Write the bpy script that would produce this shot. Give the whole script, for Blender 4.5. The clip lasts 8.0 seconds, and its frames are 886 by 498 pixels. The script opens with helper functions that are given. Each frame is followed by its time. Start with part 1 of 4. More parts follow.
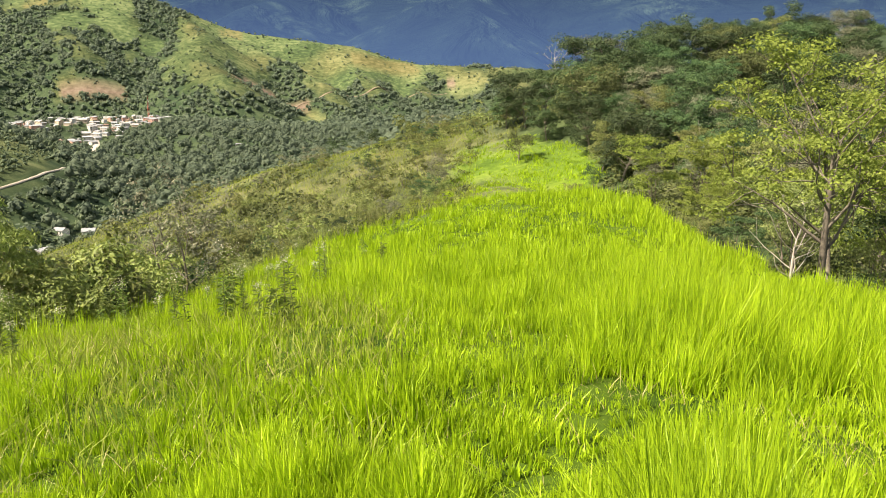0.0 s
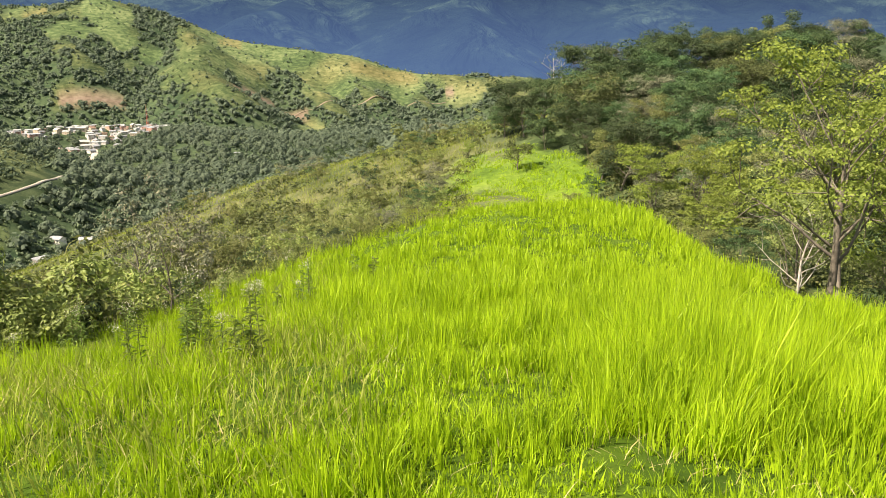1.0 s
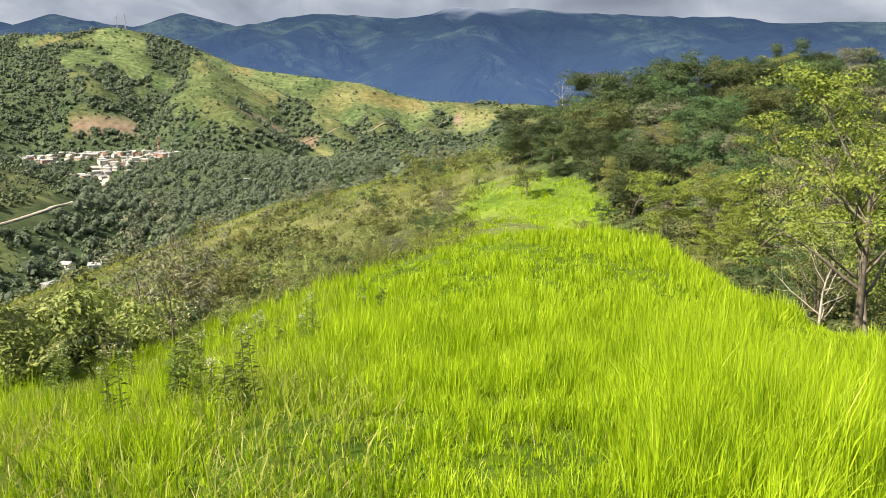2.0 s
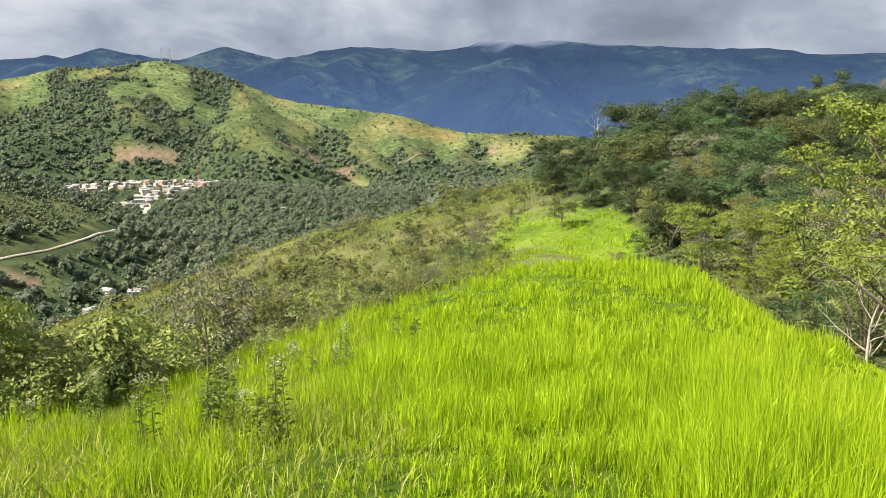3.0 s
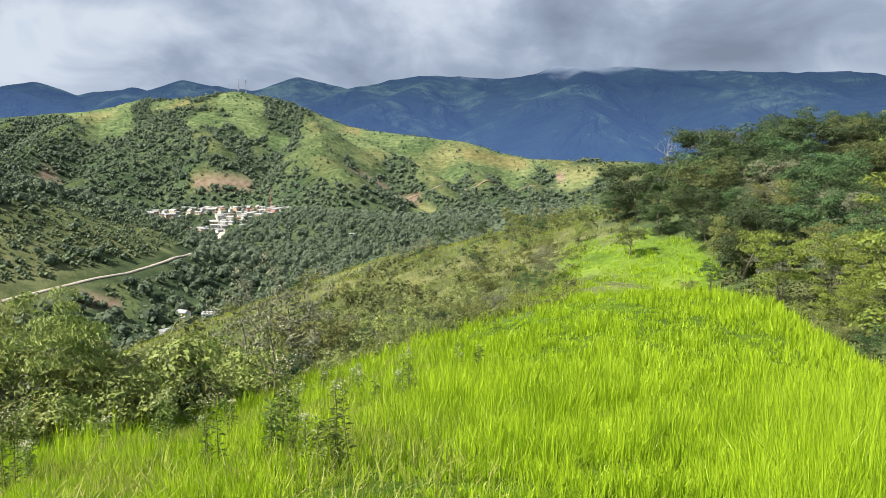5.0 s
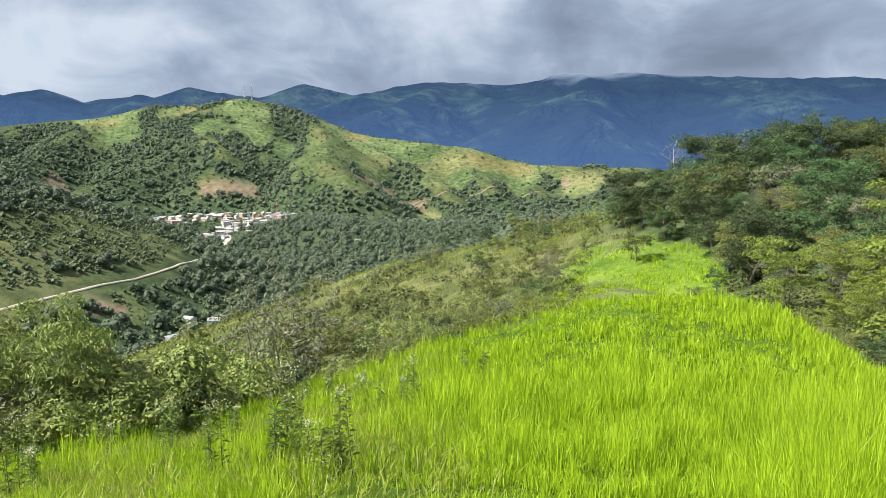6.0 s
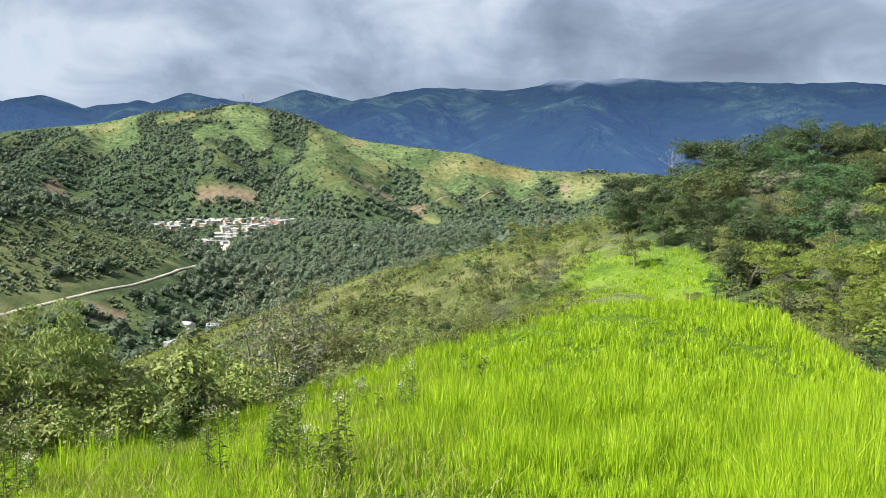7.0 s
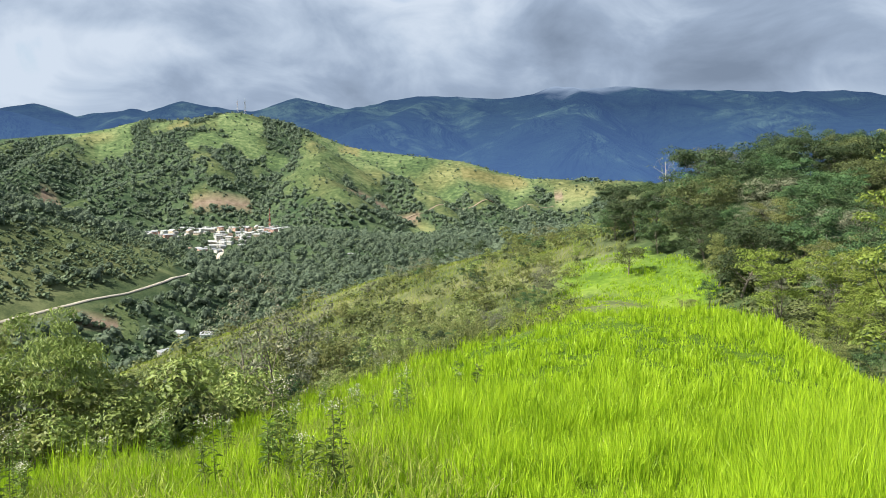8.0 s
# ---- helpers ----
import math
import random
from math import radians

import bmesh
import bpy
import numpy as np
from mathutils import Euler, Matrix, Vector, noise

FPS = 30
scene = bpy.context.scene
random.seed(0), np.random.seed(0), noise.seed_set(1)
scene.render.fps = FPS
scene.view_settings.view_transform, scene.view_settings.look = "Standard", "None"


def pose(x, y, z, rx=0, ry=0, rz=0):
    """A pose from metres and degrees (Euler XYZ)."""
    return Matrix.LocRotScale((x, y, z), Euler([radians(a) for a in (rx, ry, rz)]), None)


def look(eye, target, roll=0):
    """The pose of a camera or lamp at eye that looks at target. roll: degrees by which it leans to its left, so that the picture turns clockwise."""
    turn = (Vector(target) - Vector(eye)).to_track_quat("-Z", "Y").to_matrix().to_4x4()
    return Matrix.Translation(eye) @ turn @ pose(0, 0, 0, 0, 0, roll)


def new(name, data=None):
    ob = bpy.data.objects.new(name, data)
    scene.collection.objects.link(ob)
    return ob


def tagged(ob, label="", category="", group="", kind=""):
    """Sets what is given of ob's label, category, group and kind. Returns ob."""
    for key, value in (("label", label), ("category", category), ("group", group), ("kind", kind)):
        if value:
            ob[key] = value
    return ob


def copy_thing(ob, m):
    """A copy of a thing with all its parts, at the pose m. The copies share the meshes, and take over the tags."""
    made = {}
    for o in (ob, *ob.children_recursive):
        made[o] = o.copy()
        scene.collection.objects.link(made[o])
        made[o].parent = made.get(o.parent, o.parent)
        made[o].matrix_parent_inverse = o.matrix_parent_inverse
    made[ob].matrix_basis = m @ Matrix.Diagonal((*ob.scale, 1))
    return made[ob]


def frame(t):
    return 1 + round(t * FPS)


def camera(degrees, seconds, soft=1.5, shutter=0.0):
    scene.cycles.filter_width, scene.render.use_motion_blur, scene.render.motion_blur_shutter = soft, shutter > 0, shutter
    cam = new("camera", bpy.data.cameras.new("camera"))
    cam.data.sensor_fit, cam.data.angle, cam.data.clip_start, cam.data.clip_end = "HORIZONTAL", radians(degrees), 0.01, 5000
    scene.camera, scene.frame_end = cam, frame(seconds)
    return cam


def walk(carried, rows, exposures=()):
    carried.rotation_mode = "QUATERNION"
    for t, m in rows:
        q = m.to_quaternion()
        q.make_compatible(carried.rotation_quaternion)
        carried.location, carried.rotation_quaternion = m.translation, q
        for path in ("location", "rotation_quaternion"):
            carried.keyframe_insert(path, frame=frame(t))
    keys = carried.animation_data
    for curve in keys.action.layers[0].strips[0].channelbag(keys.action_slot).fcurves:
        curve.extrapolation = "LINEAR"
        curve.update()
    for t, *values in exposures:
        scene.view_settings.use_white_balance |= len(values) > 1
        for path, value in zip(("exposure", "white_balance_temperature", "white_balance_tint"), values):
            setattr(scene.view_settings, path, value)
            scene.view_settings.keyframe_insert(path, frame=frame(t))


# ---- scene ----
cam = camera(61.7, 8.0, soft=0.9)
PATH = [
    (0, (-0.288, -1.558, 1.889), (1.109, 8.022, -0.616), 0.29),
    (0.5, (-0.194, -1.174, 1.881), (1.212, 8.412, -0.596), 0.31),
    (1, (-0.079, -0.746, 1.825), (1.341, 8.860, -0.568), 0.34),
    (1.2, (-0.039, -0.581, 1.816), (1.369, 9.041, -0.515), 0.24),
    (2.3, (-0.043, -0.041, 1.751), (1.208, 9.692, -0.177), 0.55),
    (2.5, (-0.050, -0.036, 1.756), (1.115, 9.723, -0.090), 0.48),
    (3, (-0.050, 0.001, 1.755), (0.822, 9.825, 0.103), 0.45),
    (3.5, (-0.040, 0.038, 1.748), (0.515, 9.908, 0.239), 0.39),
    (4, (-0.038, 0.009, 1.757), (0.235, 9.905, 0.348), 0.31),
    (4.5, (-0.029, 0.004, 1.756), (0.066, 9.912, 0.404), 0.24),
    (5, (-0.013, 0.013, 1.751), (-0.030, 9.927, 0.446), 0.19),
    (6.5, (0.001, 0.024, 1.749), (-0.093, 9.952, 0.563), 0.08),
    (7, (0.003, 0.016, 1.751), (-0.073, 9.949, 0.599), 0.06),
    (7.5, (0.001, -0.001, 1.757), (-0.044, 9.937, 0.645), 0.04),
    (8, (-0.000, 0.000, 1.750), (-0.000, 9.945, 0.705), 0.00),
]
walk(cam, [(t, look(eye, target, roll)) for t, eye, target, roll in PATH],
     [(0.0, 1.2, 7400, 15), (1.0, 1.2, 7400, 15), (3.0, 1.15, 7150, 14), (4.5, 1.1, 6700, 12), (6.5, 1.1, 6400, 10), (8.0, 1.1, 6350, 9)])

# ---- light ----
SUN_AZ, SUN_EL = radians(-108), radians(47)   # azimuth from straight ahead (+y), clockwise
SUN_WAY = Vector((math.sin(SUN_AZ) * math.cos(SUN_EL), math.cos(SUN_AZ) * math.cos(SUN_EL), math.sin(SUN_EL)))
sun = new("sun", bpy.data.lights.new("sun", "SUN"))
sun.data.energy, sun.data.angle, sun.data.color = 5.0, radians(0.6), (1.0, 0.94, 0.82)
sun.matrix_world = look(SUN_WAY * 100, (0, 0, 0))
scene.view_settings.exposure = 1.0


class Nodes:
    """A short way to write node trees."""

    def __init__(self, tree):
        self.tree = tree
        tree.nodes.clear()

    def add(self, kind, **inputs):
        n = self.tree.nodes.new("ShaderNode" + kind)
        for key, value in inputs.items():
            self.put(n, key, value)
        return n

    def put(self, n, key, value):
        key = int(key[1:]) if key[0] == "i" and key[1:].isdigit() else key.replace("_", " ")
        socket = n.inputs[key]
        if isinstance(value, bpy.types.NodeSocket):
            self.tree.links.new(value, socket)
        else:
            socket.default_value = value

    def math(self, op, a, b=0.0, clamp=False):
        n = self.add("Math", i0=a, i1=b)
        n.operation, n.use_clamp = op, clamp
        return n.outputs[0]

    def mix(self, fac, a, b, how="MIX"):
        n = self.tree.nodes.new("ShaderNodeMix")
        n.data_type, n.blend_type = "RGBA", how
        for k, v in ((0, fac), (6, a), (7, b)):
            if isinstance(v, bpy.types.NodeSocket):
                self.tree.links.new(v, n.inputs[k])
            else:
                n.inputs[k].default_value = v
        return n.outputs[2]

    def ramp(self, fac, *stops):
        n = self.add("ValToRGB", Fac=fac)
        e = n.color_ramp.elements
        while len(e) < len(stops):
            e.new(0.5)
        for k, (p, c) in enumerate(stops):
            e[k].position, e[k].color = p, (*c, 1) if len(c) == 3 else c
        return n.outputs[0]

    def noise(self, vector, scale, detail=4.0, rough=0.5, warp=0.0):
        n = self.add("TexNoise", Scale=scale, Detail=detail, Roughness=rough, Distortion=warp)
        if vector is not None:
            self.put(n, "Vector", vector)
        return n.outputs["Fac"]


def grey(v):
    return (v, v, v)


def make_sky():
    world = bpy.data.worlds.new("sky")
    scene.world = world
    world.use_nodes = True
    n = Nodes(world.node_tree)
    nishita = n.add("TexSky")
    nishita.sky_type, nishita.sun_disc = "NISHITA", False
    nishita.sun_elevation, nishita.sun_rotation = SUN_EL, SUN_AZ
    nishita.air_density, nishita.dust_density = 1.0, 1.5
    way = n.add("TexCoord").outputs["Generated"]
    sep = n.add("SeparateXYZ", Vector=way)
    # heaped cloud, a little drawn out along the horizon
    deck = n.add("CombineXYZ", X=n.math("SUBTRACT", 0.35, sep.outputs[0]), Y=n.math("MULTIPLY", sep.outputs[1], 0.5), Z=n.math("MULTIPLY", sep.outputs[2], 1.7)).outputs[0]
    broad = n.noise(deck, 3.4, 3, 0.5, 0.5)
    fine = n.noise(deck, 7.0, 9, 0.55, 0.5)
    thick = n.math("ADD", n.math("MULTIPLY", broad, 0.52), n.math("MULTIPLY", fine, 0.48))
    cloud = n.ramp(thick, (0.38, (0.31, 0.345, 0.395)), (0.46, (0.235, 0.275, 0.335)), (0.54, (0.165, 0.202, 0.262)), (0.68, (0.10, 0.126, 0.17)))
    blue = n.mix(1.0, nishita.outputs[0], (0.07, 0.07, 0.07, 1), "MULTIPLY")
    cover = n.ramp(thick, (0.24, grey(0)), (0.34, grey(1)))
    colour = n.mix(cover, blue, cloud)
    bg = n.add("Background", Color=colour, Strength=1.0)
    n.add("OutputWorld", Surface=bg.outputs[0])


make_sky()

# ---- the lie of the land ----
def lattice(ix, iy, seed):
    h = (ix.astype(np.int64) * 374761393 + iy.astype(np.int64) * 668265263 + seed * 982451653) & 0x7FFFFFFF
    h = ((h ^ (h >> 13)) * 1274126177) & 0x7FFFFFFF
    return ((h ^ (h >> 16)) & 0xFFFF) / 65535.0


def value_noise(x, y, seed=0):
    x, y = np.asarray(x, float), np.asarray(y, float)
    ix, iy = np.floor(x), np.floor(y)
    fx, fy = x - ix, y - iy
    fx, fy = fx * fx * (3 - 2 * fx), fy * fy * (3 - 2 * fy)
    a, b = lattice(ix, iy, seed), lattice(ix + 1, iy, seed)
    c, d = lattice(ix, iy + 1, seed), lattice(ix + 1, iy + 1, seed)
    return (a + (b - a) * fx) * (1 - fy) + (c + (d - c) * fx) * fy


def fbm(x, y, size, octaves=4, seed=0):
    """Fractal noise of about -1 to 1, its largest features that many metres wide."""
    total, amp, norm = 0.0, 1.0, 0.0
    for n in range(octaves):
        total = total + amp * (2 * value_noise(np.asarray(x) / size * 2 ** n, np.asarray(y) / size * 2 ** n, seed + n) - 1)
        norm += amp
        amp *= 0.5
    return total / norm * 1.6


def crest(x, y, line, slope, round_m):
    """The height of a ridge with that crest line, which falls off to both sides."""
    best = np.full(np.shape(x), -1e4)
    for (x0, y0, z0), (x1, y1, z1) in zip(line[:-1], line[1:]):
        dx, dy = x1 - x0, y1 - y0
        t = np.clip(((x - x0) * dx + (y - y0) * dy) / (dx * dx + dy * dy), 0, 1)
        d2 = (x - x0 - t * dx) ** 2 + (y - y0 - t * dy) ** 2
        best = np.maximum(best, z0 + t * (z1 - z0) - slope * (np.sqrt(d2 + round_m ** 2) - round_m))
    return best


def blend(a, b, k):
    """The higher of the two, with a hollow k metres deep rounded off."""
    h = np.clip(0.5 + 0.5 * (a - b) / k, 0, 1)
    return b + (a - b) * h + k * h * (1 - h)


HOME = [(-9, -60, 4.0), (-3, -14, 1.7), (-0.2, -1.6, 0.2), (0.3, 0, 0.0), (2.4, 4.3, -0.9), (3.6, 7.6, -1.55), (4.8, 13, -2.35), (6.2, 17, -2.8), (7.4, 20, -3.0), (8.4, 24, -3.35),
        (9.2, 30, -5.6), (8.0, 39, -7.6), (8, 50, -9.2), (13, 65, -10.9), (20, 80, -11.5), (25, 92, -10.6), (30, 103, -8.2), (40, 112, -3.6), (58, 125, 0), (95, 145, 3), (170, 190, 14), (330, 260, 40)]
SHELF = [(19, 14, -6.5), (20, 25, -7.2), (24, 40, -7.8), (29, 55, -9), (33, 70, -9.5), (40, 88, -6)]
DOME = [(5.7, 13, -2.4), (7.4, 18, -2.95), (8.6, 22, -3.5)]
SPUR = [(25, 96, -11.5), (16, 134, -13), (-4, 170, -22), (-14, 182, -29.5), (-40, 205, -45), (-70, 220, -61), (-110, 240, -82)]
WOODED_SPUR = [(60, 125, -4), (45, 200, -16), (15, 290, -34), (0, 400, -52), (-20, 480, -72)]
PASTURE_HILL = [(-420, 260, 40), (-262, 335, 0), (-253, 373, -8), (-248, 412, -16), (-242, 461, -28), (-231, 511, -44), (-220, 545, -60), (-210, 575, -82)]
VILLAGE_BENCH = [(-340, 800, -70), (-290, 850, -68), (-215, 905, -69), (-150, 800, -68), (-110, 690, -69), (-70, 620, -82)]
HILL = [(-2200, 1500, 64), (-1097, 1551, 51), (-944, 1591, 66), (-817, 1604, 80), (-747, 1638, 90), (-650, 1665, 116), (-530, 1657, 115), (-450, 1640, 131), (-375, 1637, 111),
        (-274, 1617, 65), (-150, 1593, 45), (-52, 1559, 33), (19, 1540, 24), (109, 1496, -5), (174, 1470, -13), (277, 1423, -17), (354, 1386, -19), (520, 1300, -24), (1200, 1100, 24)]
DARK_HILL = [(-2600, 2200, 330), (-1723, 2333, 262), (-1423, 2411, 200), (-1318, 2414, 160), (-1150, 2400, 95)]
RANGE = [(-4100, 2000, 330), (-2719, 3332, 284), (-2384, 3579, 262), (-2057, 3776, 342), (-1901, 3857, 276), (-1642, 3974, 342), (-1552, 4010, 318), (-1403, 4065, 383),
         (-1194, 4131, 350), (-1049, 4170, 336), (-816, 4222, 410), (-558, 4264, 355), (-399, 4281, 388), (-142, 4298, 428), (310, 4289, 415), (501, 4271, 432),
         (641, 4252, 477), (812, 4223, 458), (962, 4191, 470), (1197, 4130, 451), (1393, 4068, 436), (1805, 3903, 412), (2014, 3799, 413), (2182, 3705, 380), (2900, 3200, 330), (4200, 1800, 300)]


def spurs(line, step, reach, drop, seed, least=-9e9):
    """Side ridges that leave a crest line downhill towards the valley, with wandering courses."""
    rng = random.Random(seed)
    out = []
    for (x0, y0, z0), (x1, y1, z1) in zip(line[:-1], line[1:]):
        if max(abs(x0), abs(x1)) > 3000 or z0 < least:
            continue
        length = math.hypot(x1 - x0, y1 - y0)
        for n in range(max(1, round(length / step))):
            t = (n + rng.random()) / max(1, round(length / step))
            x, y, z = x0 + t * (x1 - x0), y0 + t * (y1 - y0), z0 + t * (z1 - z0)
            away = math.atan2(-y, -x) + rng.uniform(-0.5, 0.5)
            pts, r = [(x, y, z)], reach * rng.uniform(0.6, 1.2)
            for k in range(4):
                away += rng.uniform(-0.3, 0.3)
                x, y, z = x + math.cos(away) * r / 4, y + math.sin(away) * r / 4, z - drop * r / 4 * rng.uniform(0.7, 1.3)
                pts.append((x, y, z))
            out.append(pts)
    return out


HILL_SPURS = spurs(HILL[1:-1], 105, 620, 0.24, 5)
RANGE_SPURS = spurs(RANGE, 260, 1300, 0.2, 8)


def height(x, y):
    x, y = np.asarray(x, float), np.asarray(y, float)
    far = np.hypot(x, y)
    h = -57 - 0.03 * np.clip(y, 0, 2500) + 3 * fbm(x, y, 160, 3, 11)
    big = crest(x, y, RANGE, 0.36, 14)
    for s in RANGE_SPURS:
        big = blend(big, crest(x, y, s, 0.5, 25), 18)
    big = big + np.clip((far - 2000) / 1000, 0, 1) * (14 * fbm(x, y, 420, 5, 3) - 6) * np.clip((RANGE_TOP - big) / 90, 0.1, 1)
    h = blend(h, big, 20)
    h = blend(h, crest(x, y, DARK_HILL, 0.35, 60) + 8 * fbm(x, y, 260, 4, 14), 20)
    hill = crest(x, y, HILL, 0.44, 40)
    for s in HILL_SPURS:
        hill = blend(hill, crest(x, y, s, 0.58, 12), 6)
    h = blend(h, hill + 3.5 * fbm(x, y, 130, 4, 21), 12)
    h = blend(h, crest(x, y, VILLAGE_BENCH, 0.15, 30) + 1.5 * fbm(x, y, 90, 3, 31), 8)
    h = blend(h, crest(x, y, PASTURE_HILL, 0.45, 25) + 1.8 * fbm(x, y, 70, 4, 41), 8)
    near = blend(crest(x, y, SPUR, 0.42, 12), crest(x, y, WOODED_SPUR, 0.4, 15), 5)
    near = near + 1.6 * fbm(x, y, 45, 4, 51)
    home = blend(crest(x, y, HOME, 0.5, 10), crest(x, y, DOME, 0.5, 9), 0.5) + np.clip((far - 32) / 40, 0, 1) * 1.1 * fbm(x, y, 28, 4, 61) + 0.08 * fbm(x, y, 3.2, 3, 71) * np.clip(far / 3, 0, 1)
    # the ridge's right flank breaks away into the wood
    brink = x - np.interp(y, [0, 13, 18, 22, 27, 40, 60, 75], [8, 8.8, 9, 10, 12, 15, 24, 40])
    home = home - 0.42 * np.clip(brink, 0, 6) * (1 - np.clip((y - 45) / 25, 0, 1))
    home = blend(home, crest(x, y, SHELF, 0.4, 6) + 0.5 * fbm(x, y, 9, 3, 81), 1.5)
    return blend(h, blend(home, near, 3), 6)


RANGE_TOP = 440.0


# ---- materials ----
def material(name):
    m = bpy.data.materials.new(name)
    m.use_nodes = True
    return m, Nodes(m.node_tree)


def bump(n, height_socket, strength, distance):
    b = n.add("Bump", Strength=strength, Distance=distance, Height=height_socket)
    return b.outputs[0]


def leaf_material(name, dark, light, tip=None, glow=0.3, rough=0.62, vary=0.25, size=0.35, patchy=0.5, low=0.15):
    """Thin leaves: each its own shade between dark and light, light shining through them."""
    m, n = material(name)
    island = n.add("NewGeometry").outputs["Random Per Island"]
    ob = n.add("ObjectInfo").outputs["Random"]
    pos = n.add("NewGeometry").outputs["Position"]
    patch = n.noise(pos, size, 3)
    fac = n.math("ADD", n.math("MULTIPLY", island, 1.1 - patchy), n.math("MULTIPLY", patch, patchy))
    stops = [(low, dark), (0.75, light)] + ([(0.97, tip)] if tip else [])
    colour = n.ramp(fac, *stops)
    hsv = n.add("HueSaturation", Color=colour, Hue=n.math("ADD", 0.5 - 0.05 * vary, n.math("MULTIPLY", ob, 0.11 * vary)),
                Saturation=1.0, Value=n.math("ADD", 1 - vary, n.math("MULTIPLY", ob, 2 * vary)))
    p = n.add("BsdfPrincipled", Base_Color=hsv.outputs[0], Roughness=rough)
    p.inputs["Specular IOR Level"].default_value = 0.3
    t = n.add("BsdfTranslucent", Color=hsv.outputs[0])
    mix = n.add("MixShader", Fac=glow, i1=p.outputs[0], i2=t.outputs[0])
    n.add("OutputMaterial", Surface=mix.outputs[0])
    return m


def bark_material(name, dark, light):
    m, n = material(name)
    pos = n.add("NewGeometry").outputs["Position"]
    a = n.noise(pos, 9, 6, 0.6)
    b = n.noise(pos, 1.6, 3)
    colour = n.ramp(n.math("ADD", n.math("MULTIPLY", a, 0.6), n.math("MULTIPLY", b, 0.4)), (0.35, dark), (0.65, light))
    p = n.add("BsdfPrincipled", Base_Color=colour, Roughness=0.85, Normal=bump(n, a, 0.5, 0.02))
    n.add("OutputMaterial", Surface=p.outputs[0])
    return m


def plain_material(name, dark, light, scale=2.0, rough=0.8, metal=0.0, relief=0.2):
    m, n = material(name)
    pos = n.add("NewGeometry").outputs["Position"]
    a, b = n.noise(pos, scale, 5, 0.6), n.noise(pos, scale * 0.15, 3)
    ob = n.add("ObjectInfo").outputs["Random"]
    fac = n.math("ADD", n.math("MULTIPLY", a, 0.5), n.math("MULTIPLY", b, 0.5))
    colour = n.ramp(fac, (0.3, dark), (0.7, light))
    hsv = n.add("HueSaturation", Color=colour, Value=n.math("ADD", 0.85, n.math("MULTIPLY", ob, 0.3)))
    p = n.add("BsdfPrincipled", Base_Color=hsv.outputs[0], Roughness=rough, Metallic=metal, Normal=bump(n, a, relief, 0.02))
    n.add("OutputMaterial", Surface=p.outputs[0])
    return m


def ground_material():
    """Turf, scrub, forest floor, bare earth and dry grass, mixed by what grows where."""
    m, n = material("ground_cover")
    pos = n.add("NewGeometry").outputs["Position"]
    small, mid, wide = n.noise(pos, 1.4, 5, 0.6), n.noise(pos, 0.12, 5, 0.55), n.noise(pos, 0.012, 4)

    def cover(name):
        a = n.tree.nodes.new("ShaderNodeAttribute")
        a.attribute_name = name
        return a.outputs["Fac"]

    tex = n.math("ADD", n.math("MULTIPLY", small, 0.28), n.math("ADD", n.math("MULTIPLY", mid, 0.44), n.math("MULTIPLY", wide, 0.28)))
    # turf shows mostly on the far hill; its colour carries a bluish haze tint
    turf = n.ramp(tex, (0.42, (0.05, 0.083, 0.036)), (0.5, (0.095, 0.142, 0.058)), (0.58, (0.19, 0.235, 0.105)))
    dry = n.ramp(tex, (0.41, (0.12, 0.115, 0.045)), (0.59, (0.26, 0.23, 0.105)))
    woods = n.ramp(tex, (0.42, (0.028, 0.05, 0.026)), (0.58, (0.075, 0.105, 0.052)))
    scrub = n.ramp(tex, (0.42, (0.03, 0.046, 0.018)), (0.5, (0.06, 0.08, 0.032)), (0.58, (0.115, 0.125, 0.055)))
    earth = n.ramp(tex, (0.41, (0.12, 0.085, 0.062)), (0.59, (0.25, 0.19, 0.145)))
    # soil and thatch, its green darkened for the shade deep between grass blades
    shaded_thatch = n.ramp(tex, (0.42, (0.035, 0.07, 0.008)), (0.58, (0.09, 0.145, 0.016)))
    lush = n.ramp(tex, (0.38, (0.05, 0.095, 0.012)), (0.5, (0.115, 0.19, 0.02)), (0.62, (0.2, 0.275, 0.04)))
    turf = n.mix(cover("lush"), turf, lush)
    colour = n.mix(cover("dry"), turf, dry)
    colour = n.mix(cover("shaded_thatch"), colour, shaded_thatch)
    colour = n.mix(cover("scrub"), colour, scrub)
    colour = n.mix(cover("woods"), colour, woods)
    colour = n.mix(cover("earth"), colour, earth)
    p = n.add("BsdfPrincipled", Base_Color=colour, Roughness=0.95, Normal=bump(n, n.math("ADD", n.math("MULTIPLY", small, 0.3), n.math("MULTIPLY", mid, 3.0)), 0.5, 0.6))
    p.inputs["Specular IOR Level"].default_value = 0.05
    n.add("OutputMaterial", Surface=p.outputs[0])
    return m


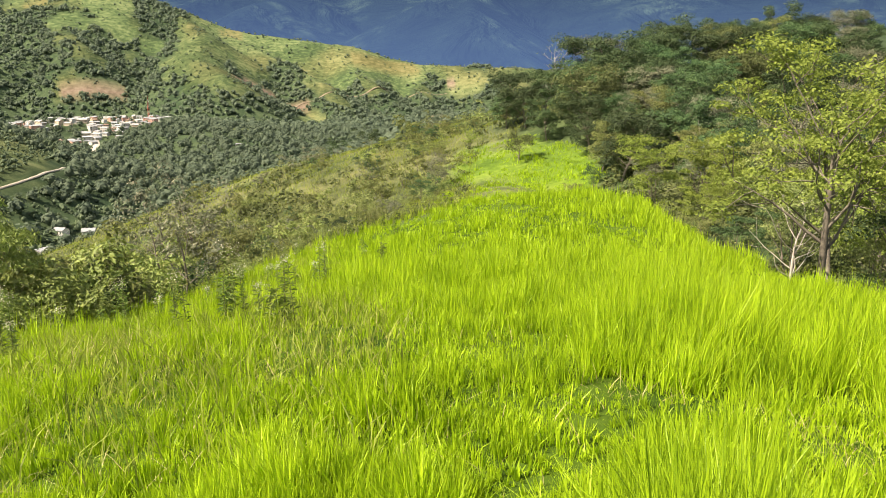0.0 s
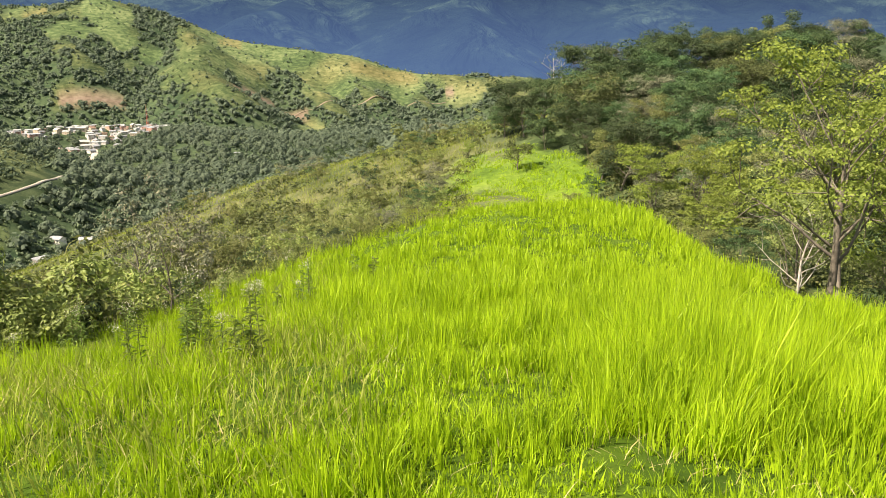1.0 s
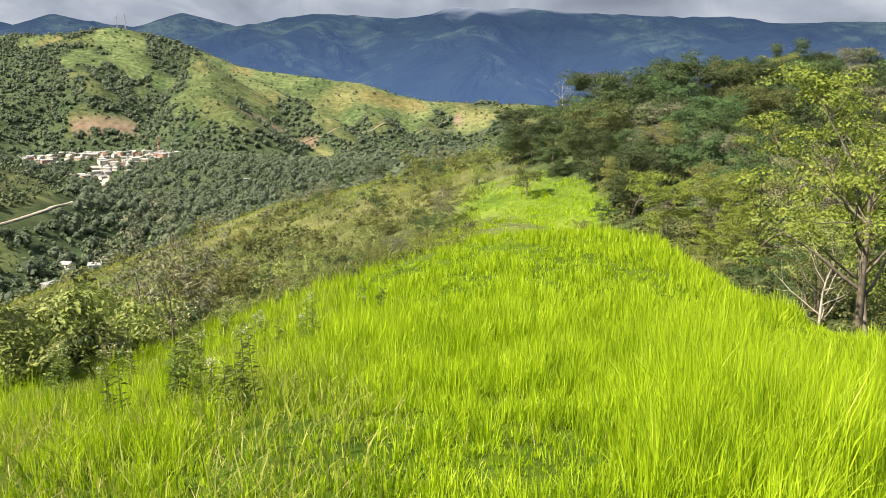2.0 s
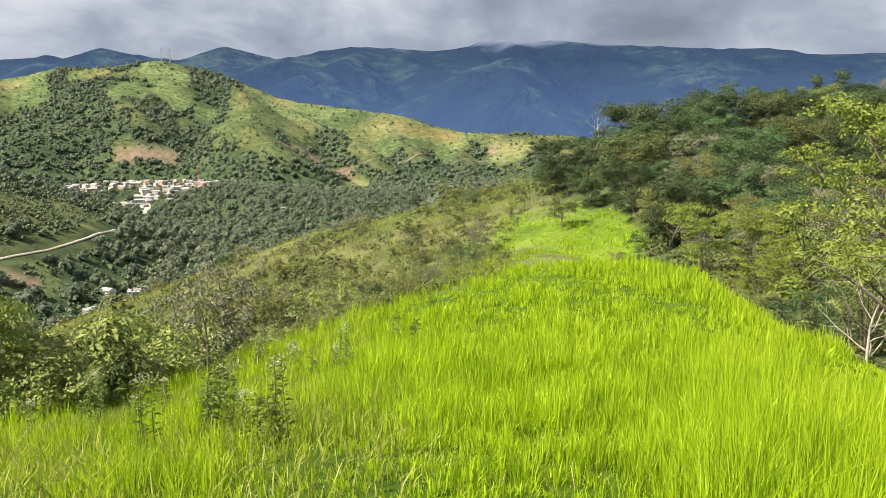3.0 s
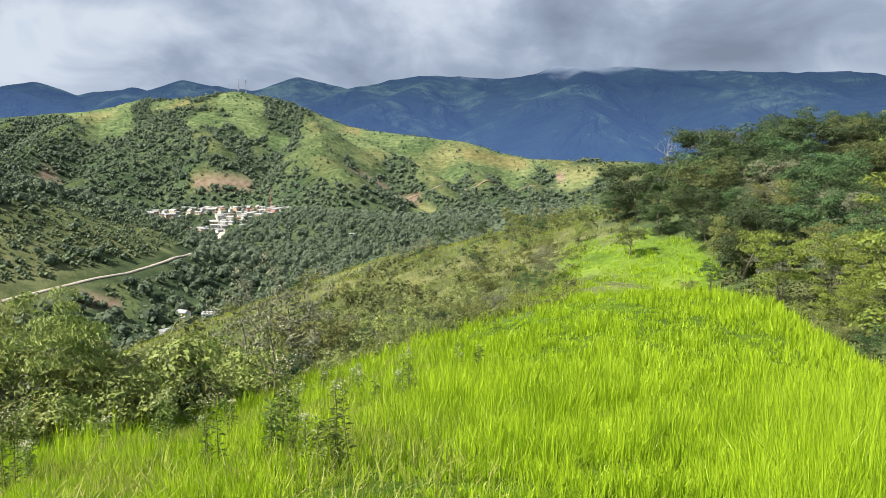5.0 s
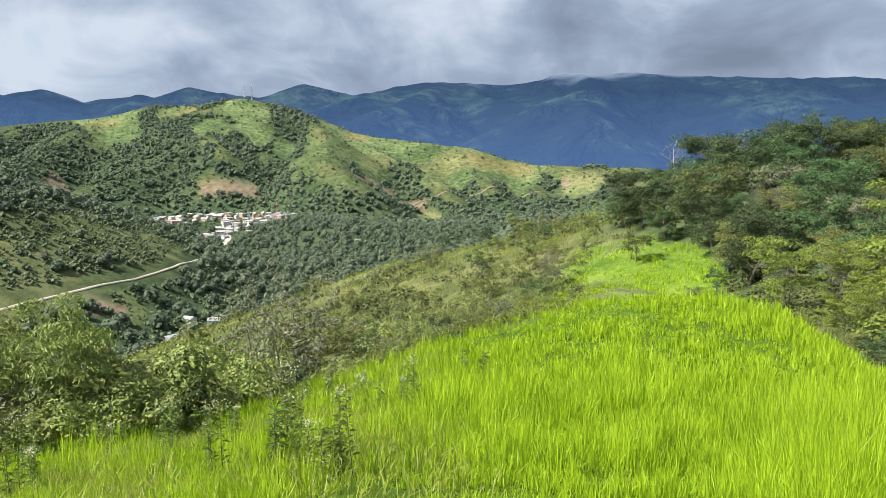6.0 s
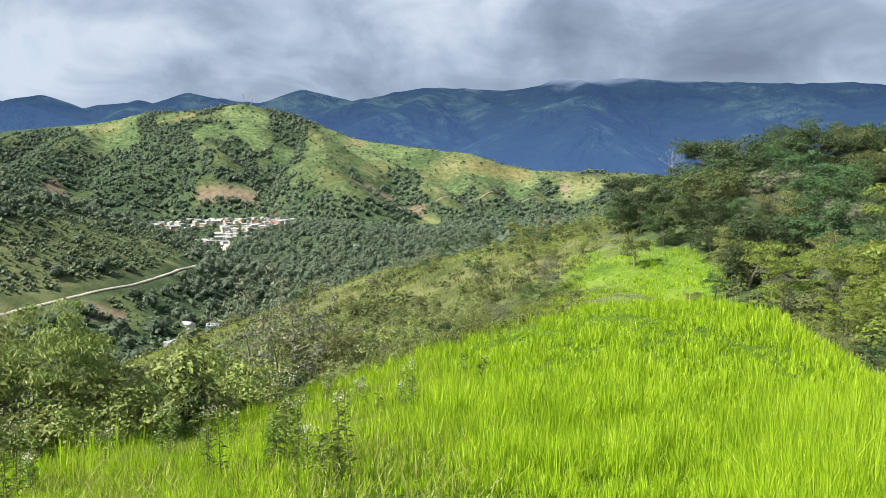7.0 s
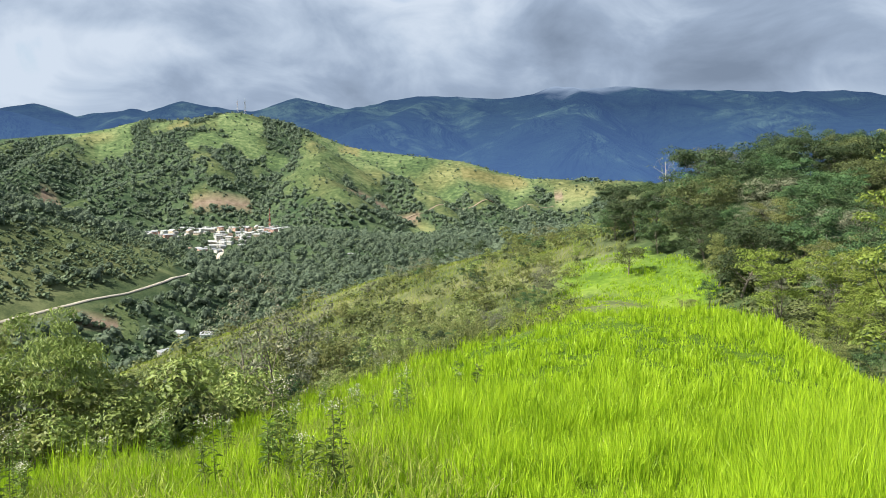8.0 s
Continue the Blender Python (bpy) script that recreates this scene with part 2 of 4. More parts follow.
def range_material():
    """Far forested mountains; blue emission stands in for light scattered by kilometres of air."""
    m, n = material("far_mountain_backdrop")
    pos = n.add("NewGeometry").outputs["Position"]
    a, b = n.noise(pos, 0.0016, 6, 0.6), n.noise(pos, 0.012, 4)
    fac = n.math("ADD", n.math("MULTIPLY", a, 0.75), n.math("MULTIPLY", b, 0.25))
    # base near black: the clouds' shadow is put into the colour
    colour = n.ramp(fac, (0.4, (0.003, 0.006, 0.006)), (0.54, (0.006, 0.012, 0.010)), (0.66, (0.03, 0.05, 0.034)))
    folds = n.noise(pos, 0.0032, 5, 0.55, 0.6)
    p = n.add("BsdfPrincipled", Base_Color=colour, Roughness=1.0, Normal=bump(n, folds, 0.8, 260.0))
    p.inputs["Specular IOR Level"].default_value = 0.0
    # haze painted as emission, stronger low down where it lies thicker
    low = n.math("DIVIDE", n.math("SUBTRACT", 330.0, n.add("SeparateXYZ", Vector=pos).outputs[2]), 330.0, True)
    haze_glow = n.add("Emission", Color=(0.135, 0.265, 0.60, 1), Strength=n.math("ADD", 0.135, n.math("MULTIPLY", low, 0.11)))
    s = n.add("AddShader", i0=p.outputs[0], i1=haze_glow.outputs[0])
    # cloud lying on the highest crests, painted onto the slopes as a grey glow
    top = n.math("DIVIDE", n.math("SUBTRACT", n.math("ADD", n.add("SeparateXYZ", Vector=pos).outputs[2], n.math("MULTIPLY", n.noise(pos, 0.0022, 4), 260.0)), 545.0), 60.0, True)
    cloud_glow = n.add("Emission", Color=(0.19, 0.235, 0.31, 1), Strength=1.0)
    s = n.add("MixShader", Fac=n.math("MULTIPLY", top, 0.85), i1=s.outputs[0], i2=cloud_glow.outputs[0])
    n.add("OutputMaterial", Surface=s.outputs[0])
    return m


GROUND = ground_material()
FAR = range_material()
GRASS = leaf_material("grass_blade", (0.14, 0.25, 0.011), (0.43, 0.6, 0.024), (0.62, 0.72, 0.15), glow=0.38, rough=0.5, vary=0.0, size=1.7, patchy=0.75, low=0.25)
WOODS_LEAF = leaf_material("forest_leaf", (0.026, 0.054, 0.021), (0.075, 0.124, 0.042), (0.15, 0.19, 0.065), glow=0.25, vary=0.35)
# paler and bluer than near leaves: distance haze mixed into the colour
FAR_LEAF = leaf_material("hazed_distant_leaf", (0.082, 0.13, 0.092), (0.19, 0.255, 0.16), glow=0.35, rough=0.8, vary=0.3, size=0.025, patchy=0.6)
SCRUB_LEAF = leaf_material("scrub_leaf", (0.095, 0.12, 0.04), (0.23, 0.262, 0.08), (0.39, 0.38, 0.15), glow=0.35, vary=0.3)
LIME_LEAF = leaf_material("lime_leaf", (0.11, 0.155, 0.028), (0.26, 0.335, 0.058), (0.38, 0.43, 0.09), glow=0.4, vary=0.15)
WEED_LEAF = leaf_material("weed_leaf", (0.09, 0.14, 0.03), (0.22, 0.30, 0.07), (0.34, 0.38, 0.12), glow=0.35, vary=0.2)
STRAW = leaf_material("dead_grass", (0.3, 0.25, 0.09), (0.5, 0.43, 0.2), (0.62, 0.56, 0.34), glow=0.2, vary=0.0)
BROAD_LEAF = leaf_material("broad_leaf", (0.1, 0.14, 0.036), (0.24, 0.29, 0.07), (0.38, 0.36, 0.14), glow=0.25, rough=0.5, vary=0.2)
GREY_LEAF = leaf_material("grey_leaf", (0.085, 0.10, 0.06), (0.19, 0.20, 0.12), (0.32, 0.29, 0.2), glow=0.15, vary=0.2)
UNDER_LEAF = leaf_material("undergrowth_leaf", (0.045, 0.062, 0.022), (0.125, 0.15, 0.046), (0.25, 0.245, 0.09), glow=0.3, vary=0.0)
ROUGH_GRASS = leaf_material("rough_grass", (0.14, 0.19, 0.03), (0.32, 0.38, 0.06), (0.5, 0.48, 0.18), glow=0.4, vary=0.0, size=0.2)
PETAL = leaf_material("pale_flower", (0.5, 0.48, 0.36), (0.72, 0.7, 0.58), glow=0.3, vary=0.05)
# blue raised here too, to tint the far scrub with haze
HILL_SCRUB = leaf_material("hazed_scrub_leaf", (0.06, 0.095, 0.052), (0.135, 0.178, 0.095), glow=0.15, rough=0.8, vary=0.2, size=0.03, patchy=0.6)
BARK = bark_material("grey_bark", (0.07, 0.058, 0.045), (0.22, 0.19, 0.15))
PALE_BARK = bark_material("pale_dead_bark", (0.26, 0.23, 0.2), (0.5, 0.46, 0.41))
STEM = bark_material("weed_stem", (0.07, 0.08, 0.03), (0.16, 0.15, 0.06))


# ---- mesh helpers ----
def mesh_from(name, verts, faces, mat, smooth=False):
    """A mesh from arrays: verts n x 3, faces m x 3 or m x 4."""
    verts, faces = np.asarray(verts, np.float32), np.asarray(faces, np.int32)
    me = bpy.data.meshes.new(name)
    k = faces.shape[1]
    me.vertices.add(len(verts))
    me.vertices.foreach_set("co", verts.ravel())
    me.loops.add(faces.size)
    me.loops.foreach_set("vertex_index", faces.ravel())
    me.polygons.add(len(faces))
    me.polygons.foreach_set("loop_start", np.arange(0, faces.size, k, dtype=np.int32))
    me.polygons.foreach_set("use_smooth", np.full(len(faces), smooth))
    me.update(calc_edges=True)
    me.materials.append(mat)
    return me


def put(name, me, parent=None, label=""):
    ob = new(name, me)
    ob.parent = parent
    return tagged(ob, label)


def part(name, bm, mat, parent, label=""):
    me = bpy.data.meshes.new(name)
    bm.to_mesh(me)
    bm.free()
    me.materials.append(mat)
    return put(name, me, parent, label)


def empty(name, x, y, z, turn=0.0, size=1.0):
    ob = new(name)
    ob.matrix_basis = pose(x, y, z, 0, 0, turn) @ Matrix.Scale(size, 4)
    return ob


def ground_z(x, y):
    return float(height(np.array([x]), np.array([y]))[0])


# ---- the ground: one sheet out to the mountains ----
def smooth_step(a, b, v):
    t = np.clip((v - a) / (b - a), 0, 1)
    return t * t * (3 - 2 * t)


def scrub_edge(y):
    """Where, going left, the pasture on the ridge gives way to scrub."""
    return np.interp(y, [-20, 3, 7, 10.4, 12, 17, 22, 25, 27, 29, 32, 40, 55, 67, 87, 97, 103, 110], [-7, -4.4, -3.9, -4.0, -4.0, -4.4, -4.6, -2.4, 0.4, 3, 4.5, 5.5, 8.5, 11, 14.6, 17.5, 19.5, 40])


def wood_edge(y):
    """Where, going right, the pasture gives way to the wood."""
    return np.interp(y, [-20, 5, 13, 18, 26, 40, 60, 70, 75, 80, 85, 91, 97, 102, 106], [12, 10, 10, 11.5, 14, 18, 22, 24.4, 27.6, 28.8, 29.6, 29, 28, 26, 20])


def spots(x, y, places, wobble=0.25, seed=151):
    """How far inside any of the oval places (x, y, half width, half depth, turn) a point lies, 0 to 1."""
    inside = np.zeros_like(x)
    rough = wobble * fbm(x, y, 30, 3, seed)
    for ex, ey, ew, eh, turn in places:
        c, t = math.cos(turn), math.sin(turn)
        u, v = ((x - ex) * c + (y - ey) * t) / ew, (-(x - ex) * t + (y - ey) * c) / eh
        inside = np.maximum(inside, smooth_step(1.12, 0.88, np.sqrt(u * u + v * v) + rough))
    return inside


SCARS = [(-122, 1216, 31.4, 44.0, 0.1), (-365, 1153, 20.7, 11.7, 0.3), (-319, 1163, 18.8, 26.3, 0.26), (-627, 1181, 17.7, 24.7, 0.48), (-58, 1207, 17.0, 10.0, 0.05), (209, 1340, 12.7, 16.7, -0.15), (-132, 277, 5.2, 2.9, 0.44)]
PASTURES = [(-415, 1553, 49.1, 147.3, 0.26), (-718, 1573, 66.0, 198.1, 0.43), (-578, 1581, 45.0, 41.0, 0.35), (-455, 1437, 36.8, 44.5, 0.31), (-359, 1410, 22.2, 33.4, 0.25), (-307, 1375, 21.5, 47.6, 0.22), (-186, 1234, 7.6, 22.9, 0.15), (-168, 1543, 71.1, 213.4, 0.11), (-223, 1601, 49.4, 148.1, 0.14), (-16, 1467, 67.2, 201.7, 0.01), (-108, 1511, 46.3, 138.9, 0.07), (62, 1450, 33.2, 99.7, -0.04), (232, 1348, 36.6, 68.9, -0.17), (135, 1469, 50.7, 152.1, -0.09), (-33, 1108, 23.7, 71.1, 0.03), (-97, 794, 11.0, 33.0, 0.12), (-150, 374, 13.8, 31.3, 0.38), (-161, 359, 12.0, 24.8, 0.42), (-172, 342, 11.7, 14.6, 0.46), (-125, 283, 5.2, 11.3, 0.42)]
DRY_SPOTS = [(-196, 1574, 21.8, 65.4, 0.12), (94, 1444, 66.3, 33.2, -0.07), (-534, 1558, 37.7, 51.2, 0.33), (-245, 1442, 22.3, 67.0, 0.17)]
MEADOWS = [(-46, 142, 15, 12, 0.3), (-30, 122, 11, 7, 0.2), (-20, 165, 15, 9, 0.4), (-38, 180, 16, 9, 0.5), (-12, 120, 8, 6, 0.3)]
GROVES = [(-333, 1551, 38.8, 116.3, 0.21), (-80, 1325, 28.4, 85.2, 0.06)]


VALLEY_ROAD = [(-172, 225), (-156, 254), (-146, 274), (-141, 286), (-136, 301), (-133, 312), (-129, 337), (-129, 364), (-131, 380)]
VILLAGE_ROAD = [(-200, 650), (-208, 680), (-218, 725), (-226, 750), (-240, 800), (-262, 860)]
HILL_ROAD = [(-150, 1122), (-110, 1152), (-61, 1207), (-22, 1217), (16, 1247), (54, 1262), (98, 1297), (140, 1308), (200, 1312)]


def road_near(x, y):
    """Metres to the nearest road."""
    best = np.full(np.shape(x), 1e4)
    for line in (VALLEY_ROAD, VILLAGE_ROAD, HILL_ROAD):
        for (x0, y0), (x1, y1) in zip(line[:-1], line[1:]):
            t = np.clip(((x - x0) * (x1 - x0) + (y - y0) * (y1 - y0)) / ((x1 - x0) ** 2 + (y1 - y0) ** 2), 0, 1)
            best = np.minimum(best, np.hypot(x - x0 - t * (x1 - x0), y - y0 - t * (y1 - y0)))
    return best


def cover_at(x, y, z):
    """What grows where: woods, scrub, dry grass and bare earth, each 0 to 1."""
    far = np.hypot(x, y)
    a, b = fbm(x, y, 210, 4, 101), fbm(x, y, 55, 4, 111)
    hollow = np.zeros_like(x)
    off = far > 600
    xs, ys = x[off], y[off]
    hollow[off] = (height(xs + 40, ys) + height(xs - 40, ys) + height(xs, ys + 40) + height(xs, ys - 40)) / 4 - z[off]
    earth, grassy, grove = spots(x, y, SCARS, 0.5), spots(x, y, PASTURES), spots(x, y, GROVES)
    # the hill across the valley: trees in the hollows, grass on the crest and the sunny shoulder
    hill = smooth_step(950, 1050, far)
    sunny = smooth_step(-420, -120, x) * smooth_step(-60, -25, z)
    w_hill = smooth_step(-0.05, 0.28, 0.09 * hollow + 0.7 * b + 0.35 * a + 0.72 - 0.8 * sunny - 0.35 * smooth_step(50, 100, z))
    w_hill = np.maximum(w_hill * (1 - grassy), grove)
    lush_hill = np.clip(grassy + 0.55 * sunny + 0.25 * smooth_step(60, 110, z), 0, 1)
    # the valley between
    side = smooth_step(-150, -118, x + 12 * b)
    w_low = np.where(y < 600, 0.05 + 0.9 * side, 0.85) + smooth_step(0.25, 0.55, a + b) * 0.35
    w_low = np.clip(w_low + 0.7 * smooth_step(-178, -205, x + 10 * b) * (y < 600), 0, 1) * (1 - grassy)
    low = smooth_step(0, 35, far - np.interp(x, [-60, -10, 15], [225, 200, 140])) * (1 - hill)
    # the home ridge
    near = 1 - np.clip(low + hill, 0, 1)
    loose = np.clip(y / 22, 1, 4)
    s = smooth_step(1.2, -1.2, (x - scrub_edge(y)) / loose + 1.8 * fbm(x, y, 9, 3, 131))
    w = smooth_step(-1.0, 1.0, x - wood_edge(y) + 1.2 * b)
    bare_spur = smooth_step(-0.1, 0.35, fbm(x, y, 36, 3, 141)) * smooth_step(60, 110, far)
    woods = hill * w_hill + low * w_low + near * w * 0.45
    s = s * (1 - 0.3 * spots(x, y, MEADOWS))
    scrub = hill * (1 - 0.75 * lush_hill) * 0.9 + low * (0.72 + 0.2 * side) * (1 - 0.6 * grassy) + near * np.maximum(s * (1 - 0.32 * bare_spur), 0.8 * w)
    dry = hill * np.clip(smooth_step(0.0, 0.6, fbm(x, y, 90, 4, 121)) * 0.6 + 0.8 * spots(x, y, DRY_SPOTS), 0, 1) + low * np.clip(0.3 + 0.35 * (1 - side) + 0.4 * b, 0, 1) * (1 - 0.6 * grassy) + near * s * (0.4 + 0.4 * bare_spur)
    shaded_thatch = near * (1 - s) * (0.12 + 0.75 * smooth_step(42, 30, y))
    return woods * (1 - earth), scrub * (1 - earth), np.clip(dry, 0, 1), earth, shaded_thatch, near * (1 - s) * smooth_step(130, 80, far)


def build_ground():
    front = np.radians(np.linspace(-44, 44, 580))
    rest = np.radians(np.linspace(44, 316, 120)[1:-1])
    az = np.r_[front, rest]
    r = np.r_[0.004, np.exp(np.linspace(math.log(0.5), math.log(4850), 370))]
    R, A = np.meshgrid(r, az, indexing="ij")
    x, y = (R * np.sin(A)).ravel() + 0.4, (R * np.cos(A)).ravel() - 0.6
    z = height(x, y)
    m, k = R.shape
    i, j = np.meshgrid(np.arange(m - 1), np.arange(k), indexing="ij")
    a, b = i * k + j, i * k + (j + 1) % k
    faces = np.stack([a, b, b + k, a + k], -1).reshape(-1, 4)
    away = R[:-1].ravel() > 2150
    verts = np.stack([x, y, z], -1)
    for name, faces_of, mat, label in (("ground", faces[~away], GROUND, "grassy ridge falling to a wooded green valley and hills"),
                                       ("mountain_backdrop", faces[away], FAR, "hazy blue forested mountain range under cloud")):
        used = np.unique(faces_of)
        index = np.full(len(verts), -1)
        index[used] = np.arange(len(used))
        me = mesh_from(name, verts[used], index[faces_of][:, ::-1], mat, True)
        if name == "ground":
            for key, values in zip(("woods", "scrub", "dry", "earth", "shaded_thatch", "lush"), cover_at(x[used], y[used], z[used])):
                me.attributes.new(key, "FLOAT", "POINT").data.foreach_set("value", values.astype(np.float32))
        tagged(put(name, me), label, "ground" if name == "ground" else "mountains", kind="structure")


build_ground()


# ---- foliage builders ----
def blades(x, y, z, tall, wide, lean, rng, fine=True, bend=None):
    """Grass blades as bent tapering strips of five triangles each, or three where they stand farther off."""
    n = len(x)
    head = rng.uniform(0, 2 * np.pi, n)
    bend = rng.uniform(0, 2 * np.pi, n) if bend is None else bend
    side = np.stack([np.cos(head), np.sin(head), 0 * head], -1) * (wide / 2)[:, None]
    over = np.stack([np.cos(bend), np.sin(bend), 0 * bend], -1) * (lean * tall)[:, None]
    up = np.array([0, 0, 1.0])
    base = np.stack([x, y, z - 0.03], -1)
    rows = []
    for f, w in ((0.0, 0.8), (0.4, 1.0), (0.75, 0.65)) if fine else ((0.0, 0.9), (0.55, 0.9)):
        mid = base + over * f ** 2 + up * (tall * f * (1 - 0.25 * lean * f))[:, None]
        rows += [mid - side * w, mid + side * w]
    rows.append(base + over + up * (tall * (1 - 0.25 * lean))[:, None])
    verts = np.stack(rows, 1).reshape(-1, 3)
    pattern = [[0, 1, 3], [0, 3, 2], [2, 3, 5], [2, 5, 4], [4, 5, 6]] if fine else [[0, 1, 3], [0, 3, 2], [2, 3, 4]]
    faces = (np.arange(n)[:, None, None] * len(rows) + np.array(pattern)).reshape(-1, 3)
    return verts, faces


def leaves(centres, size, rng, droop=0.2, out=None, slim=0.45, loose=0.5):
    """Leaves as diamonds folded along the middle, four corners and two triangles each. out: the way that their faces turn, from the clump's heart."""
    n = len(centres)
    face = rng.normal(size=(n, 3)) * loose + np.array([0, 0, 0.65])
    if out is not None:
        face = face + out
    face /= np.linalg.norm(face, axis=1)[:, None] + 1e-6
    d = np.cross(face, rng.normal(size=(n, 3)))
    d[:, 2] -= droop * np.linalg.norm(d, axis=1)
    d /= np.linalg.norm(d, axis=1)[:, None] + 1e-6
    s = np.cross(d, face)
    s /= np.linalg.norm(s, axis=1)[:, None] + 1e-6
    up = np.cross(s, d)
    L = (size * rng.uniform(0.6, 1.3, n))[:, None]
    mid = centres + d * L * 0.45 + up * L * 0.08
    verts = np.stack([centres, mid - s * L * slim / 2, centres + d * L, mid + s * L * slim / 2], 1).reshape(-1, 3)
    faces = (np.arange(n)[:, None, None] * 4 + np.array([[0, 1, 2], [0, 2, 3]])).reshape(-1, 3)
    return verts, faces


def tube(points, radii, sides=6):
    """A tapering limb through the points."""
    points, radii = np.asarray(points, float), np.asarray(radii, float)
    along = np.gradient(points, axis=0)
    along /= np.linalg.norm(along, axis=1)[:, None] + 1e-9
    u = np.cross(along, np.array([0.31, 0.95, 0.05]))
    u /= np.linalg.norm(u, axis=1)[:, None] + 1e-9
    v = np.cross(along, u)
    t = np.linspace(0, 2 * np.pi, sides, endpoint=False)
    rings = points[:, None] + radii[:, None, None] * (np.cos(t)[None, :, None] * u[:, None] + np.sin(t)[None, :, None] * v[:, None])
    k = len(points)
    i, j = np.meshgrid(np.arange(k - 1), np.arange(sides), indexing="ij")
    a, b = i * sides + j, i * sides + (j + 1) % sides
    return rings.reshape(-1, 3), np.stack([a, b, b + sides, a + sides], -1).reshape(-1, 4)


def joined(pieces):
    verts, faces, at = [], [], 0
    for v, f in pieces:
        verts.append(v)
        faces.append(f + at)
        at += len(v)
    return np.concatenate(verts), np.concatenate(faces)


def limb(start, way, length, rng, wander=0.25, lift=0.1, steps=5):
    pts, d = [np.array(start, float)], np.array(way, float)
    for _ in range(steps):
        d = d / np.linalg.norm(d) + rng.normal(size=3) * wander * 0.5 + np.array([0, 0, lift])
        pts.append(pts[-1] + d / np.linalg.norm(d) * length / steps)
    return np.array(pts)


def tree_meshes(seed, tall, spread, leaf, count, mat, bark=BARK, fork=0.35, stems=1, thick=None, slim=0.5, clump=0.5, flat=0.55, bare=0.0, droop=0.2, arms=9, twigs=2, steps=5):
    """The wood and the crown of a broadleaf tree: stems that fork into limbs and twigs, and leaves in clumps round the twigs' ends."""
    rng = np.random.default_rng(seed)
    thick = thick or tall * 0.022
    wood, ends = [], []
    for s in range(stems):
        tilt = rng.normal(size=2) * (0.10 if stems == 1 else 0.28)
        trunk = limb((rng.normal() * 0.1 * (stems > 1), rng.normal() * 0.1 * (stems > 1), -0.25), (tilt[0], tilt[1], 1), tall * 0.85, rng, 0.16, 0.06, 7)
        wood.append(tube(trunk, np.linspace(thick, thick * 0.2, len(trunk)), 7))
        ends.append(trunk[-1])
        for k in range(int(arms / stems) + 3):
            f = fork + (1 - fork) * (k + rng.random()) / (int(arms / stems) + 3)
            q = f * (len(trunk) - 1)
            i = min(int(q), len(trunk) - 2)
            at = trunk[i] + (q - i) * (trunk[i + 1] - trunk[i])
            turn = k * 2.4 + rng.uniform(-0.5, 0.5)
            reach = spread * (1.05 - 0.55 * abs(f - 0.55)) * rng.uniform(0.7, 1.1)
            arm = limb(at, (math.cos(turn), math.sin(turn), flat), reach, rng, 0.3, 0.12, steps)
            wood.append(tube(arm, np.linspace(thick * 0.45 * (1.2 - f), thick * 0.08, len(arm)), 4 if steps < 5 else 5))
            ends += [arm[-1]]
            for _ in range(twigs):
                b = arm[rng.integers(len(arm) // 2, len(arm))]
                twig = limb(b, rng.normal(size=3) + np.array([math.cos(turn), math.sin(turn), 0.5]), reach * 0.45, rng, 0.35, 0.1, 2 if steps < 5 else 4)
                wood.append(tube(twig, np.linspace(thick * 0.13, thick * 0.04, len(twig)), 3))
                ends += [twig[-1]]
    ends = np.array(ends)
    ends = ends[rng.random(len(ends)) >= bare]
    each = rng.integers(0, len(ends), count)
    big = clump * rng.uniform(0.6, 1.4, len(ends))[each][:, None]
    way = rng.normal(size=(count, 3))
    way[:, 2] = np.abs(way[:, 2]) - 0.35
    way /= np.linalg.norm(way, axis=1)[:, None]
    off = way * np.array([1.1, 1.1, 0.62]) * big * rng.uniform(0.45, 1.12, count)[:, None] ** 0.6
    v, f = leaves(ends[each] + off, np.full(count, leaf), rng, droop, out=way * 1.1, slim=slim, loose=0.42)
    w = joined(wood)
    return mesh_from("wood", *w, bark, True), mesh_from("crown", v, f, mat)


def tree(name, meshes, x, y, turn, size, label, category="tree", group="", names=("trunk", "crown"), sink=0.1):
    ob = empty(name, x, y, ground_z(x, y) - sink * size, turn, size)
    for n, me in zip(names, meshes):
        put(n, me, ob)
    return tagged(ob, label, category, group)


def lump(seed, clumps, size, core=True):
    """A ragged small crown for trees far away: leaf clumps set round an uneven core."""
    rng = np.random.default_rng(seed)
    way = rng.normal(size=(clumps, 3))
    way[:, 2] = np.abs(way[:, 2]) * 0.9 - 0.25
    way /= np.linalg.norm(way, axis=1)[:, None]
    reach = rng.uniform(0.62, 1.08, clumps)[:, None]
    pieces = [leaves(way * reach * np.array([1, 1, 0.85]) * 0.8, np.full(clumps, size), rng, 0.0, out=way * 1.2, slim=0.95, loose=0.35)]
    if core:
        bm = bmesh.new()
        bmesh.ops.create_icosphere(bm, subdivisions=1, radius=0.6)
        v = np.array([p.co[:] for p in bm.verts]) * rng.uniform(0.7, 1.25, (len(bm.verts), 1)) * np.array([1, 1, 0.85])
        pieces.append((v, np.array([[q.index for q in p.verts] for p in bm.faces])))
        bm.free()
    return joined(pieces)


